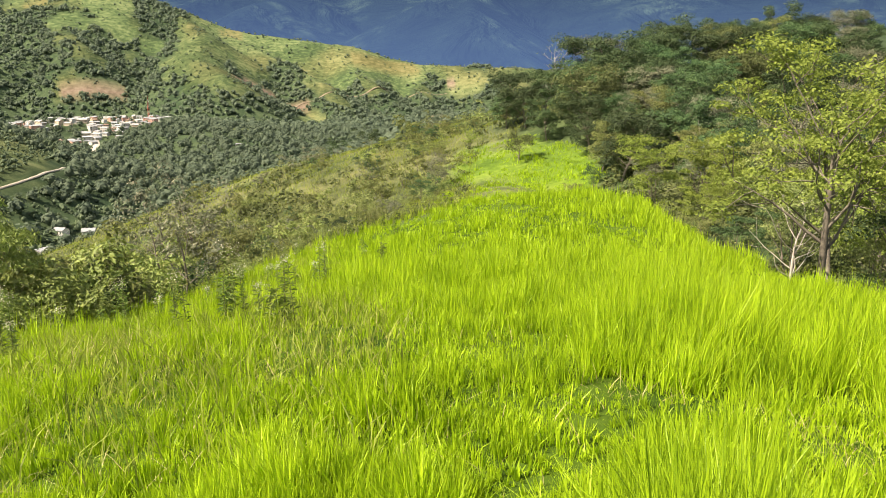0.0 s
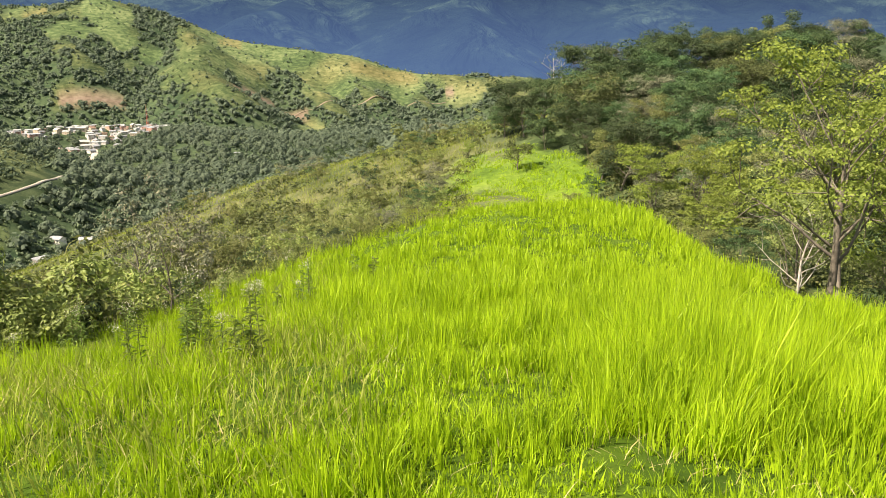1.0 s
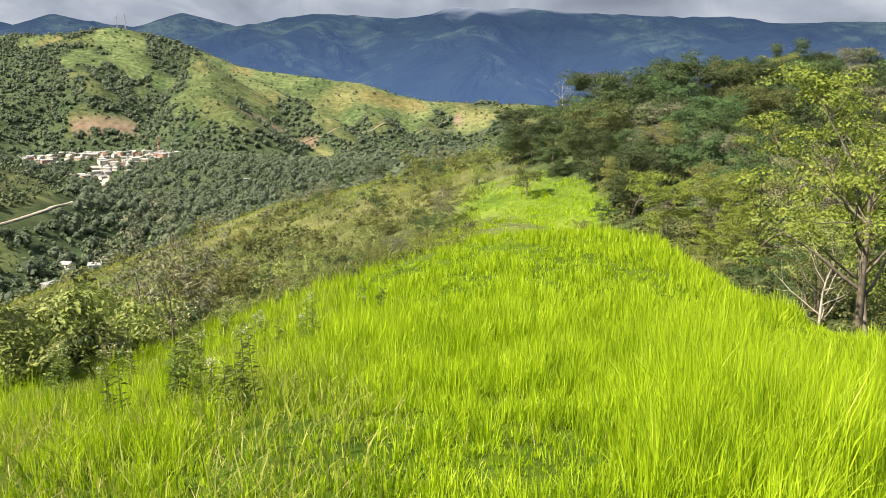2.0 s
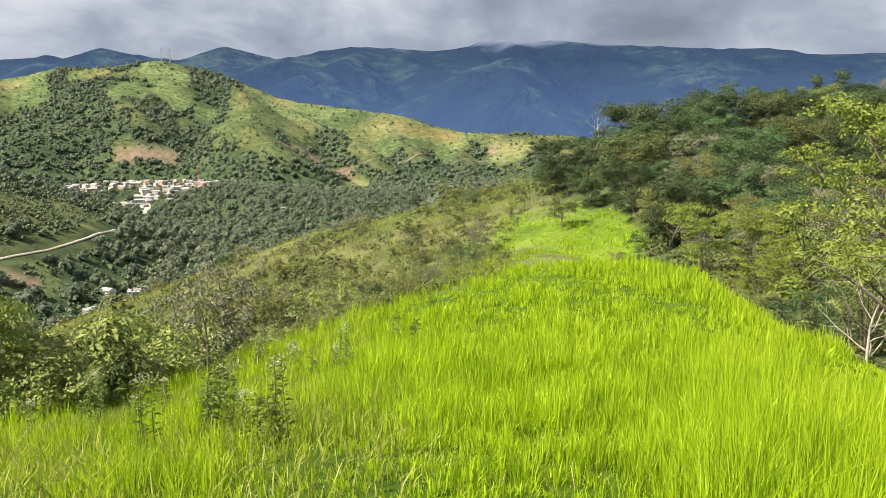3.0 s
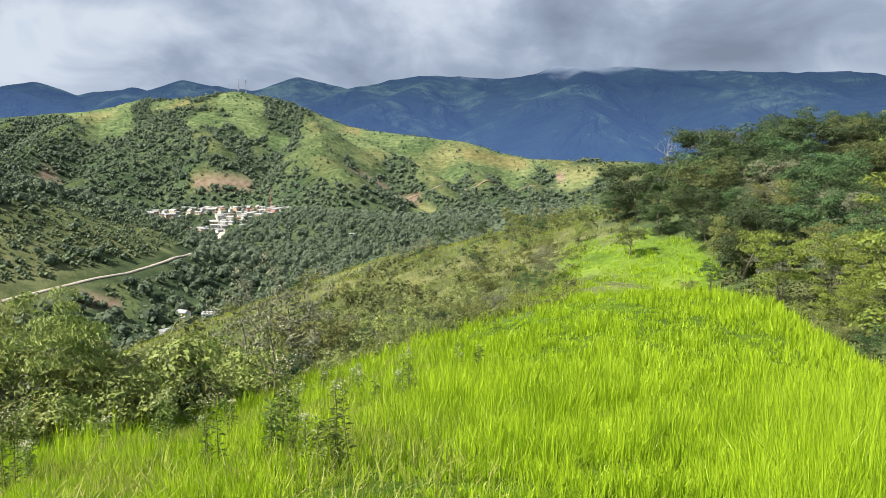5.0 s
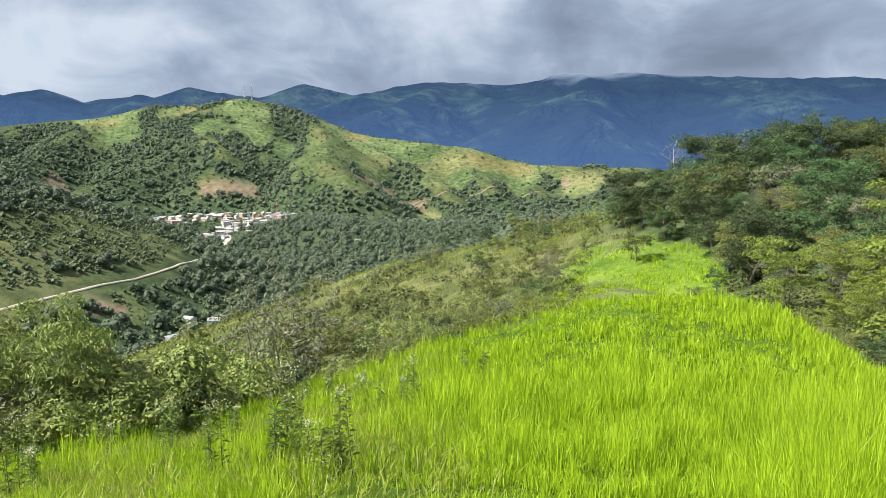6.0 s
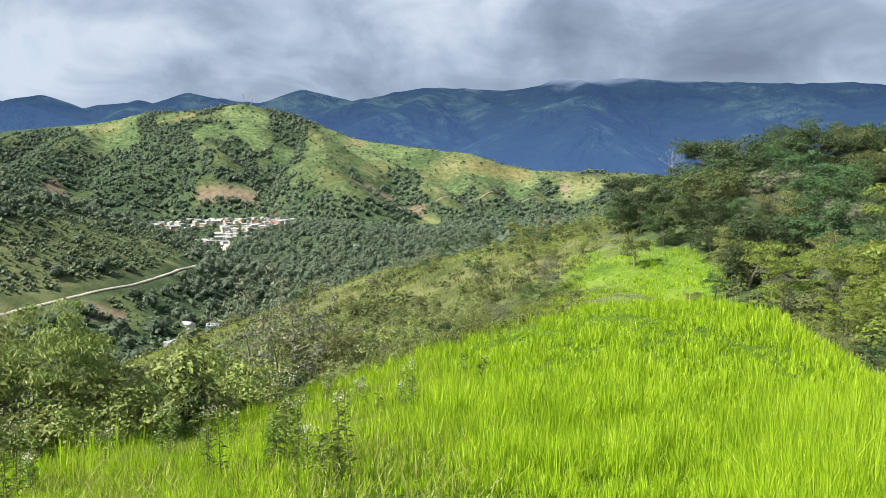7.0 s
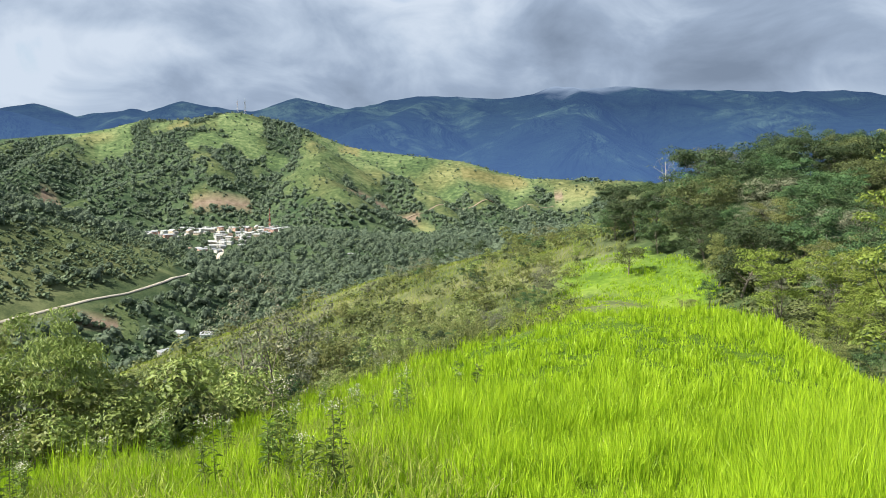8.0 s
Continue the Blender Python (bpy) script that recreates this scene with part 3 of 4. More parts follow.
# ---- the pasture: long grass on the ridge ----
def build_grass():
    rng = np.random.default_rng(4)

    def field(count, each, near, far, spread, tall, wide, loose, thin=0.6, size=0.8):
        """Tufts whose blades fan out from the heart; few where the sward is worn."""
        r = np.exp(rng.uniform(math.log(near), math.log(far), count))
        a = np.radians(rng.uniform(-spread, spread, count))
        x, y = r * np.sin(a) - 0.1, r * np.cos(a) - 1.2
        keep = (x > scrub_edge(y) - 0.8 - 1.5 * rng.random(count)) & (x < wood_edge(y) + 1)
        x, y = x[keep], y[keep]
        worn = smooth_step(0.3, 0.6, fbm(x, y, 2.6, 3, 211)) * smooth_step(12, 7, y)
        patch = 0.9 * fbm(x, y, size, 2, 201) + 0.4 * fbm(x, y, 3.7 * size, 2, 205)
        keep = (rng.random(len(x)) > (0.3 if thin else 0.0) * worn) & (rng.random(len(x)) > thin * smooth_step(0.1, -0.35, patch))
        x, y, worn, patch = x[keep], y[keep], worn[keep], patch[keep]
        n = len(x)
        lank = np.interp(x - 0.12 * y, [-3, 0.5, 2.4], [0.42, 0.52, 1.15])
        lank = lank + (0.95 - lank) * smooth_step(4, 9, y)
        lank = np.maximum(lank, 1.1 * smooth_step(1.4, 0.7, y) * smooth_step(-0.9, 0.1, x))
        h = tall * lank * np.clip(0.85 + 0.9 * patch, 0.35, 1.6) * rng.uniform(0.7, 1.2, n) * (1 - 0.45 * worn)
        w = wide * np.clip(np.hypot(x, y + 1) / 9, 0.85, 2.7)
        x, y, h, w = (np.repeat(v, each) for v in (x, y, h, w))
        n = len(x)
        turn, out = rng.uniform(0, 2 * np.pi, n), np.abs(rng.normal(size=n))
        x, y = x + np.cos(turn) * out * loose * h, y + np.sin(turn) * out * loose * h
        lean = np.clip(0.05 + 0.3 * out * rng.uniform(0.4, 1.4, n), 0.03, 0.95)
        return x, y, h * rng.uniform(0.6, 1.1, n) * (1.08 - 0.14 * np.clip(out, 0, 2.5)), w * rng.uniform(0.6, 1.3, n), lean, turn + rng.normal(size=n) * 0.5

    sets = [field(9000, 16, 1.0, 9, 50, 0.46, 0.0085, 0.16, 0.5, 0.6), field(27000, 10, 6, 38, 46, 0.42, 0.009, 0.22, 0.3, 0.9), field(36000, 6, 0.9, 38, 52, 0.19, 0.0095, 1.0, 0.0),
            field(22000, 7, 36, 112, 30, 0.42, 0.024, 0.6, 0.6, 2.4), field(6000, 7, 0.3, 16, 180, 0.42, 0.014, 0.25), field(700, 14, 1.2, 3.6, 50, 0.5, 0.015, 0.16, 0.3, 0.6)]
    pieces = [blades(x, y, height(x, y), h, w, lean, rng, False, bend) for x, y, h, w, lean, bend in sets]
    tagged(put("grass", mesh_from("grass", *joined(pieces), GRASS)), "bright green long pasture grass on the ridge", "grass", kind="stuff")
    # straw lying in the worn places
    x, y = rng.uniform(-4, 9, 60000), rng.uniform(0.5, 22, 60000)
    keep = (np.maximum(smooth_step(0.3, 0.6, fbm(x, y, 2.6, 3, 211)), 0.12) * np.clip((12 - y) / 8, 0, 1) > rng.random(len(x)) * 1.2) & (x > scrub_edge(y))
    x, y = x[keep], y[keep]
    dry_x, dry_y = rng.uniform(-7, 1.5, 26000), rng.uniform(-0.5, 18, 26000)
    keep = rng.random(26000) < np.clip((1.5 - dry_x) / 4, 0, 1) * smooth_step(-0.5, 0.5, fbm(dry_x, dry_y, 1.1, 3, 213))
    x, y = np.r_[x, dry_x[keep]], np.r_[y, dry_y[keep]]
    v, f = blades(x, y, height(x, y), rng.uniform(0.08, 0.22, len(x)), rng.uniform(0.003, 0.006, len(x)), rng.uniform(0.5, 1.3, len(x)), rng)
    tagged(put("dead_grass", mesh_from("dead_grass", v, f, STRAW)), "straw-coloured dead grass in worn patches of turf", "grass", kind="stuff")


build_grass()


# ---- woods far off: the hill across the valley and the valley sides ----
VILLAGE = [(-296, 850, 38, 62, 0.3), (-228, 870, 42, 72, 0.1), (-230, 765, 28, 50, 0.3)]


def build_far_woods():
    rng = np.random.default_rng(12)

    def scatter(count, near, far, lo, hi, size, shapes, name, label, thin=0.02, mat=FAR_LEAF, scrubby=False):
        r = np.sqrt(rng.uniform(near ** 2, far ** 2, count))
        a = np.radians(rng.uniform(lo, hi, count))
        x, y = r * np.sin(a), r * np.cos(a)
        z = height(x, y)
        woods, scrub, dry, earth, shaded_thatch, lush = cover_at(x, y, z)
        keep = (rng.random(count) < (np.clip(scrub - woods, thin, 1) if scrubby else np.maximum(woods, thin))) & (earth < 0.3) & (road_near(x, y) > 7) & (spots(x, y, VILLAGE) < rng.uniform(0.2, 1.7, count))
        x, y, z, woods = x[keep], y[keep], z[keep], woods[keep]
        s = size * (0.45 + 1.15 * rng.random(len(x)) ** 1.8) * (0.65 + 0.4 * woods)
        which = rng.integers(0, len(shapes), len(x))
        turn = rng.uniform(0, 2 * np.pi, len(x))
        pieces = []
        for k, (v, f) in enumerate(shapes):
            m = which == k
            c, t = np.cos(turn[m])[:, None], np.sin(turn[m])[:, None]
            vx, vy = v[:, 0] * c - v[:, 1] * t, v[:, 0] * t + v[:, 1] * c
            vv = np.stack([vx * s[m][:, None] + x[m][:, None], vy * s[m][:, None] + y[m][:, None], (v[:, 2] + 0.55) * s[m][:, None] * 1.15 + z[m][:, None]], -1)
            pieces.append((vv.reshape(-1, 3), (np.arange(m.sum())[:, None, None] * len(v) + f).reshape(-1, 3)))
        tagged(put(name, mesh_from(name, *joined(pieces), mat, True)), label, "forest", kind="stuff")

    small = [lump(k, 12, 0.6) for k in range(8)]
    large = [lump(20 + k, 44, 0.36) for k in range(8)]
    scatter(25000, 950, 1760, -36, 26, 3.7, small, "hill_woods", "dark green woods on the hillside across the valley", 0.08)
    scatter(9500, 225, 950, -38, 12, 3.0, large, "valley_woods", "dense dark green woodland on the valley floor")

    tiny = [lump(40 + k, 5, 0.8) for k in range(6)]
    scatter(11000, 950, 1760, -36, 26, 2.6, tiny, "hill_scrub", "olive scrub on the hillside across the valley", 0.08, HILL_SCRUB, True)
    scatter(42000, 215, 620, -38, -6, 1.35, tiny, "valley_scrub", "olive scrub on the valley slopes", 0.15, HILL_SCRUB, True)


build_far_woods()


# ---- the wood on the knoll ----
def build_knoll():
    looks = [(WOODS_LEAF, 0.24), (WOODS_LEAF, 0.22), (UNDER_LEAF, 0.22), (GREY_LEAF, 0.2), (WOODS_LEAF, 0.25), (SCRUB_LEAF, 0.24)]
    kinds = [tree_meshes(300 + k, 7.2, 3.6, leaf, 9500, mat, fork=0.22, clump=0.95, flat=0.45, steps=4, slim=0.6, arms=17, twigs=2) for k, (mat, leaf) in enumerate(looks)]
    labels = ["broadleaf tree with dense olive-green crown in the knoll wood"] * 2 + ["broadleaf tree with yellowish olive crown in the knoll wood", "grey-leaved tree with a wide crown in the knoll wood",
              "broadleaf tree with dense olive-green crown in the knoll wood", "broadleaf tree with fresh green crown in the knoll wood"]
    rng = random.Random(7)
    taken = [(25.2, 108), (27.4, 105), (30.5, 106.5), (28, 112), (33.5, 103.8), (35, 108.5)]
    for _ in range(9000):
        y, x = rng.uniform(70, 150), rng.uniform(20, 112)
        edge = float(wood_edge(np.array(y)))
        if x < edge + (0.5 if y < 101 else 0) or x < 0.21 * y + 1 or y > 92 + 0.5 * x or x > 0.72 * y + 6:
            continue
        if all((x - a) ** 2 + (y - b) ** 2 > (3.7 + 0.02 * (y - 70)) ** 2 for a, b in taken):
            taken.append((x, y))
        if len(taken) > 112:
            break
    for x, y in taken:
        k = rng.choice([0, 0, 0, 1, 1, 1, 2, 3, 4, 4, 4, 0, 5])
        tree("tree", kinds[k], x, y, rng.uniform(0, 360), (rng.uniform(0.95, 1.35) if 98 < y < 122 and 34 < x < 50 else rng.uniform(0.75, 1.2)) * (0.8 if y < 90 or x < 29 else 1), labels[k], group="trees of the knoll wood")


build_knoll()


# ---- scrub on the ridge's flank ----
def build_scrub():
    looks = [SCRUB_LEAF, SCRUB_LEAF, WOODS_LEAF, GREY_LEAF, BROAD_LEAF]
    kinds = [tree_meshes(400 + k, 1.5, 1.1, 0.12, 1150, mat, fork=0.1, stems=3, thick=0.02, clump=0.24, flat=0.8, arms=2, twigs=1, steps=3) for k, mat in enumerate(looks)]
    label = ["olive-green leafy shrub on the hillside"] * 2 + ["dark green leafy shrub on the hillside", "grey-leaved shrub on the hillside", "fresh green leafy shrub on the hillside"]
    rng = random.Random(9)
    for _ in range(300):
        y = math.exp(rng.uniform(math.log(10), math.log(215)))
        x = float(scrub_edge(np.array(y))) - 0.8 - rng.random() ** 1.2 * (5 + 0.5 * y)
        if spots(np.array([x]), np.array([y]), MEADOWS)[0] > 0.3:
            continue
        k = rng.choice([0, 0, 1, 1, 2, 3, 4])
        size = rng.uniform(0.5, 1.1) * (1 + y / 80)
        if 23 < y < 112 and x > float(scrub_edge(np.array(y))) - 7:
            size *= 0.45
        tree("shrub", kinds[k], x, y, rng.uniform(0, 360), size, label[k], "shrub", "shrubs on the hillside", names=("stem", "foliage"))


def build_low_scrub():
    """The knee-high tangle between the shrubs."""
    rng = np.random.default_rng(31)
    shapes = [lump(60 + k, 84, 0.19, False) for k in range(5)] + [lump(70 + k, 36, 0.3, False) for k in range(5)]
    n = 11000
    y = np.exp(rng.uniform(math.log(26), math.log(235), n))
    x = scrub_edge(y) + 1.0 - rng.random(n) ** 1.1 * (8 + 0.62 * y)
    keep = (fbm(x, y, 14, 3, 145) > rng.uniform(np.where(y > 26, -0.25, -0.8), 1.0, n)) & (spots(x, y, MEADOWS) < 0.4)
    x, y = x[keep], y[keep]
    y2 = rng.uniform(22, 92, 3000)
    x2 = wood_edge(y2) + 2.2 + 24 * rng.random(3000) ** 1.2
    x2 = x2 + 1.5 * fbm(x2, y2, 6, 3, 147)
    keep = fbm(x2, y2, 7, 3, 148) > rng.uniform(-0.9, 0.5, 3000)
    x2, y2 = x2[keep], y2[keep]
    x, y = np.r_[x, x2], np.r_[y, y2]
    z = height(x, y)
    s = rng.uniform(0.3, 0.75, len(x)) * (1 + y / 85)
    s = s * np.where((y > 24) & (y < 112) & (np.abs(x - scrub_edge(y) + 4) < 7), 0.5, 1)   # low on the ridge's shoulder
    turn = rng.uniform(0, 6.28, len(x))
    which = rng.integers(0, 5, len(x)) + 5 * (y > 55)
    pieces = []
    for k, (v, f) in enumerate(shapes):
        m = which == k
        c, t = np.cos(turn[m])[:, None], np.sin(turn[m])[:, None]
        vv = np.stack([(v[:, 0] * c - v[:, 1] * t) * s[m][:, None] + x[m][:, None], (v[:, 0] * t + v[:, 1] * c) * s[m][:, None] + y[m][:, None], (v[:, 2] + 0.3) * s[m][:, None] + z[m][:, None]], -1)
        pieces.append((vv.reshape(-1, 3), (np.arange(m.sum())[:, None, None] * len(v) + f).reshape(-1, 3)))
    tagged(put("undergrowth", mesh_from("undergrowth", *joined(pieces), UNDER_LEAF)), "olive and dull green undergrowth on the hillside", "scrub", kind="stuff")


def build_rough_grass():
    """Tussocks of unmown grass between the shrubs."""
    rng = np.random.default_rng(33)
    n = 26000
    y = np.exp(math.log(215) + (math.log(6) - math.log(215)) * rng.random(n) ** 1.5)
    x = scrub_edge(y) + np.where(y < 24, 4.0, 1.5) - rng.random(n) ** 1.1 * (9 + 0.62 * y)
    near_y = rng.uniform(1.5, 22, 6000)
    near_x = scrub_edge(near_y) + 5.5 * rng.random(6000) ** 1.3 - 1.0
    x, y = np.r_[x, near_x], np.r_[y, near_y]
    far = 1 + y / 45
    x, y, far = (np.repeat(v, 4) for v in (x, y, far))
    m = len(x)
    x, y = x + rng.normal(size=m) * 0.12 * far, y + rng.normal(size=m) * 0.12 * far
    v, f = blades(x, y, height(x, y), rng.uniform(0.2, 0.55, m) * (0.8 + 0.2 * far) * np.where(y < 24, 0.62, 1), rng.uniform(0.012, 0.022, m) * far * np.where(y < 24, 0.55, 1), rng.uniform(0.1, 0.8, m), rng, False)
    tagged(put("rough_grass", mesh_from("rough_grass", v, f, ROUGH_GRASS)), "rough yellowish-green grass between hillside shrubs", "grass", kind="stuff")


build_rough_grass()
build_low_scrub()
build_scrub()



# ---- trees and thicket along the ridge's right brink ----
def build_brink():
    lime = tree_meshes(501, 7.6, 2.9, 0.1, 18000, LIME_LEAF, fork=0.42, stems=2, thick=0.15, clump=0.42, flat=0.75, slim=0.6, arms=18, twigs=4)
    tree("tree", lime, 13.3, 16.4, 20, 1.0, "tall twin-trunked tree with lime-green leaves beside the pasture")
    second = tree_meshes(502, 7.2, 3.0, 0.1, 16000, LIME_LEAF, fork=0.4, stems=1, thick=0.13, clump=0.42, flat=0.7, slim=0.6, arms=14, twigs=4)
    tree("tree", second, 16.8, 17.6, 200, 1.0, "slim tree with lime-green leaves at the wood's edge")
    dead = tree_meshes(503, 4.0, 2.0, 0.12, 260, SCRUB_LEAF, bark=PALE_BARK, fork=0.3, stems=1, thick=0.075, clump=0.25, flat=0.5, bare=0.5)
    tree("dead_tree", dead, 15.2, 21.4, 70, 1.0, "small dead tree with pale twisted bare branches", names=("trunk", "dry_leaves"))
    bush = [tree_meshes(510 + k, 4.2, 2.3, leaf, 7500, mat, fork=0.15, stems=3, thick=0.05, clump=0.42, flat=0.8, slim=0.55)
            for k, (mat, leaf) in enumerate(((LIME_LEAF, 0.12), (SCRUB_LEAF, 0.11), (WOODS_LEAF, 0.12), (GREY_LEAF, 0.1)))]
    said = ["yellow-green leafy tall bush at the pasture's edge", "olive-green tall bush at the pasture's edge", "dark green tall bush at the pasture's edge", "grey-green twiggy tall bush at the pasture's edge"]
    for x, y, turn, size, k in ((20.5, 38, 10, 0.75, 0), (24.5, 43, 80, 0.8, 0), (17.8, 33, 140, 0.5, 1), (22.5, 48.5, 200, 1.1, 0), (26, 46.5, 260, 1.15, 0), (27.5, 52, 30, 0.9, 3), (24.5, 34, 300, 1.0, 0),
                                (19.5, 27.5, 45, 1.0, 1), (22.5, 25, 100, 1.1, 0), (18, 20.5, 160, 0.9, 1), (26, 30, 220, 1.4, 1), (29, 40, 270, 1.5, 3), (33, 50, 10, 1.4, 1), (31, 58, 60, 1.2, 2),
                                (28, 62, 120, 0.6, 3), (31, 69, 180, 0.8, 3), (33, 64, 230, 1.2, 1), (33.5, 76, 290, 0.8, 2), (36, 72, 340, 1.3, 2), (16.5, 27, 15, 0.55, 2), 
                                (15.5, 14, 135, 1.0, 2), (20, 15, 195, 1.4, 1), (38, 60, 250, 1.6, 2), (24, 19, 310, 1.6, 2), (28, 24, 20, 1.6, 1), (34, 33, 90, 1.7, 2), (39, 43, 150, 1.7, 1), (34.5, 80, 210, 1.2, 3)):
        tree("bush", bush[k], x, y, turn, size, said[k], "bush", "bushes along the pasture's edge", names=("stem", "foliage"))
    tree("bush", bush[1], 20.5, 61, 40, 0.5, "dark round bush on the grassy saddle", "bush", names=("stem", "foliage"))
    tree("bush", bush[3], 11.5, 86, 90, 0.85, "dark spreading bush on the grassy saddle", "bush", names=("stem", "foliage"))
    tree("bush", bush[2], 6.5, 57, 20, 0.5, "dark spreading bush at the edge of the pasture", "bush", names=("stem", "foliage"))
    tree("bush", bush[1], 7.7, 58, 140, 0.42, "olive bush at the edge of the pasture", "bush", names=("stem", "foliage"))
    tree("bush", bush[2], 25.6, 70, 250, 0.55, "dark round bush on the grassy saddle", "bush", names=("stem", "foliage"))
    tree("bush", bush[0], 18.6, 103, 60, 0.5, "bright green bush below the knoll wood", "bush", names=("stem", "foliage"))
    tree("bush", bush[1], 9.5, 83, 190, 0.6, "low olive bush on the grassy saddle", "bush", names=("stem", "foliage"))
    lone = tree_meshes(520, 3.3, 2.0, 0.17, 3600, UNDER_LEAF, fork=0.35, stems=1, thick=0.11, clump=0.45, flat=0.3)
    tree("tree", lone, 22.6, 89.5, 110, 1.0, "small lone tree with a slanting trunk on the pasture")
    snag = tree_meshes(521, 9.5, 2.6, 0.25, 120, LIME_LEAF, bark=PALE_BARK, fork=0.5, stems=1, thick=0.13, clump=0.5, flat=0.6, bare=0.4)
    tree("dead_tree", snag, 37.5, 124, 30, 1.15, "tall nearly bare pale tree rising from the knoll wood", names=("trunk", "sparse_leaves"))
    limb_tree = tree_meshes(522, 5.5, 2.2, 0.2, 60, GREY_LEAF, bark=PALE_BARK, fork=0.4, stems=2, thick=0.07, clump=0.3, flat=0.9, bare=0.6)
    tree("dead_tree", limb_tree, 33.5, 62, 0, 1.0, "bare pale forked tree in the thicket", names=("trunk", "sparse_leaves"))


build_brink()


# ---- bushes below the pasture's other side ----
def build_slope_bushes():
    tall = tree_meshes(601, 3.3, 1.7, 0.14, 9500, BROAD_LEAF, fork=0.15, stems=4, thick=0.03, clump=0.3, flat=0.9, slim=0.3, droop=0.9, arms=16, twigs=3)
    broad = tree_meshes(602, 1.5, 1.1, 0.13, 2600, BROAD_LEAF, fork=0.1, stems=5, thick=0.02, clump=0.25, flat=0.8, slim=0.5)
    thin = tree_meshes(603, 2.7, 1.2, 0.1, 1100, GREY_LEAF, fork=0.3, stems=2, thick=0.05, clump=0.2, flat=0.6, slim=0.4)
    green = tree_meshes(604, 2.2, 1.5, 0.15, 2200, SCRUB_LEAF, fork=0.1, stems=4, thick=0.03, clump=0.28, flat=0.8)
    for me, x, y, turn, size, label in ((tall, -6.6, 11.4, 0, 0.72, "tall bush with drooping lance-shaped green leaves"), (tall, -9.0, 13.0, 120, 0.85, "tall bush with drooping lance-shaped green leaves"),
                                        (tall, -9.6, 16.5, 220, 0.8, "tall bush with drooping lance-shaped green leaves"), (broad, -5.2, 12.4, 0, 1.0, "low bush with broad light green leaves"),
                                        (broad, -4.7, 10.6, 90, 0.6, "low bush with broad light green leaves"), (broad, -6.3, 9.2, 200, 0.75, "low bush with broad light green leaves"),
                                        (broad, -4.9, 14.6, 300, 0.8, "low bush with broad light green leaves"), (broad, -5.4, 17.6, 30, 0.9, "low bush with broad light green leaves"),
                                        (green, -7.2, 14.6, 60, 0.55, "dense olive-green bush on the slope"), (green, -6.4, 19.5, 140, 0.6, "dense olive-green bush on the slope"),
                                        (green, -8.0, 22.5, 230, 0.9, "dense olive-green bush on the slope"), (green, -5.6, 25, 310, 0.6, "dense olive-green bush on the slope"),
                                        (green, -10.5, 19, 15, 0.9, "dense olive-green bush on the slope"), (green, -12, 15.5, 75, 1.2, "dense olive-green bush on the slope"),
                                        (green, -5.0, 31, 165, 0.8, "dense olive-green bush on the slope"), (green, -7.5, 33, 255, 1.2, "dense olive-green bush on the slope"),
                                        (thin, -4.9, 19.5, 0, 1.15, "thin brown-stemmed bush with sparse dry leaves"), (thin, -6.6, 23.5, 130, 1.1, "thin brown-stemmed bush with sparse dry leaves"),
                                        (thin, -7.6, 33.2, 40, 1.9, "tall thin brown-stemmed bush with sparse dry leaves"), (thin, -6.8, 34.5, 250, 1.7, "tall thin brown-stemmed bush with sparse dry leaves"),
                                        (green, -9.5, 27, 35, 1.1, "dense olive-green bush on the slope"), (green, -11.5, 30, 95, 1.3, "dense olive-green bush on the slope"), (green, -8.6, 38, 185, 1.2, "dense olive-green bush on the slope"),
                                        (green, -13.5, 36, 275, 1.5, "dense olive-green bush on the slope"), (broad, -7.2, 19, 55, 1.3, "low bush with broad light green leaves"), (broad, -6.0, 21.5, 145, 1.2, "low bush with broad light green leaves"),
                                        (green, -12.5, 23, 200, 1.3, "dense olive-green bush on the slope"), (green, -15.5, 29, 320, 1.4, "dense olive-green bush on the slope")):
        tree("bush", me, x, y, turn, size, label, "bush", "bushes below the pasture", names=("stem", "foliage"))


build_slope_bushes()


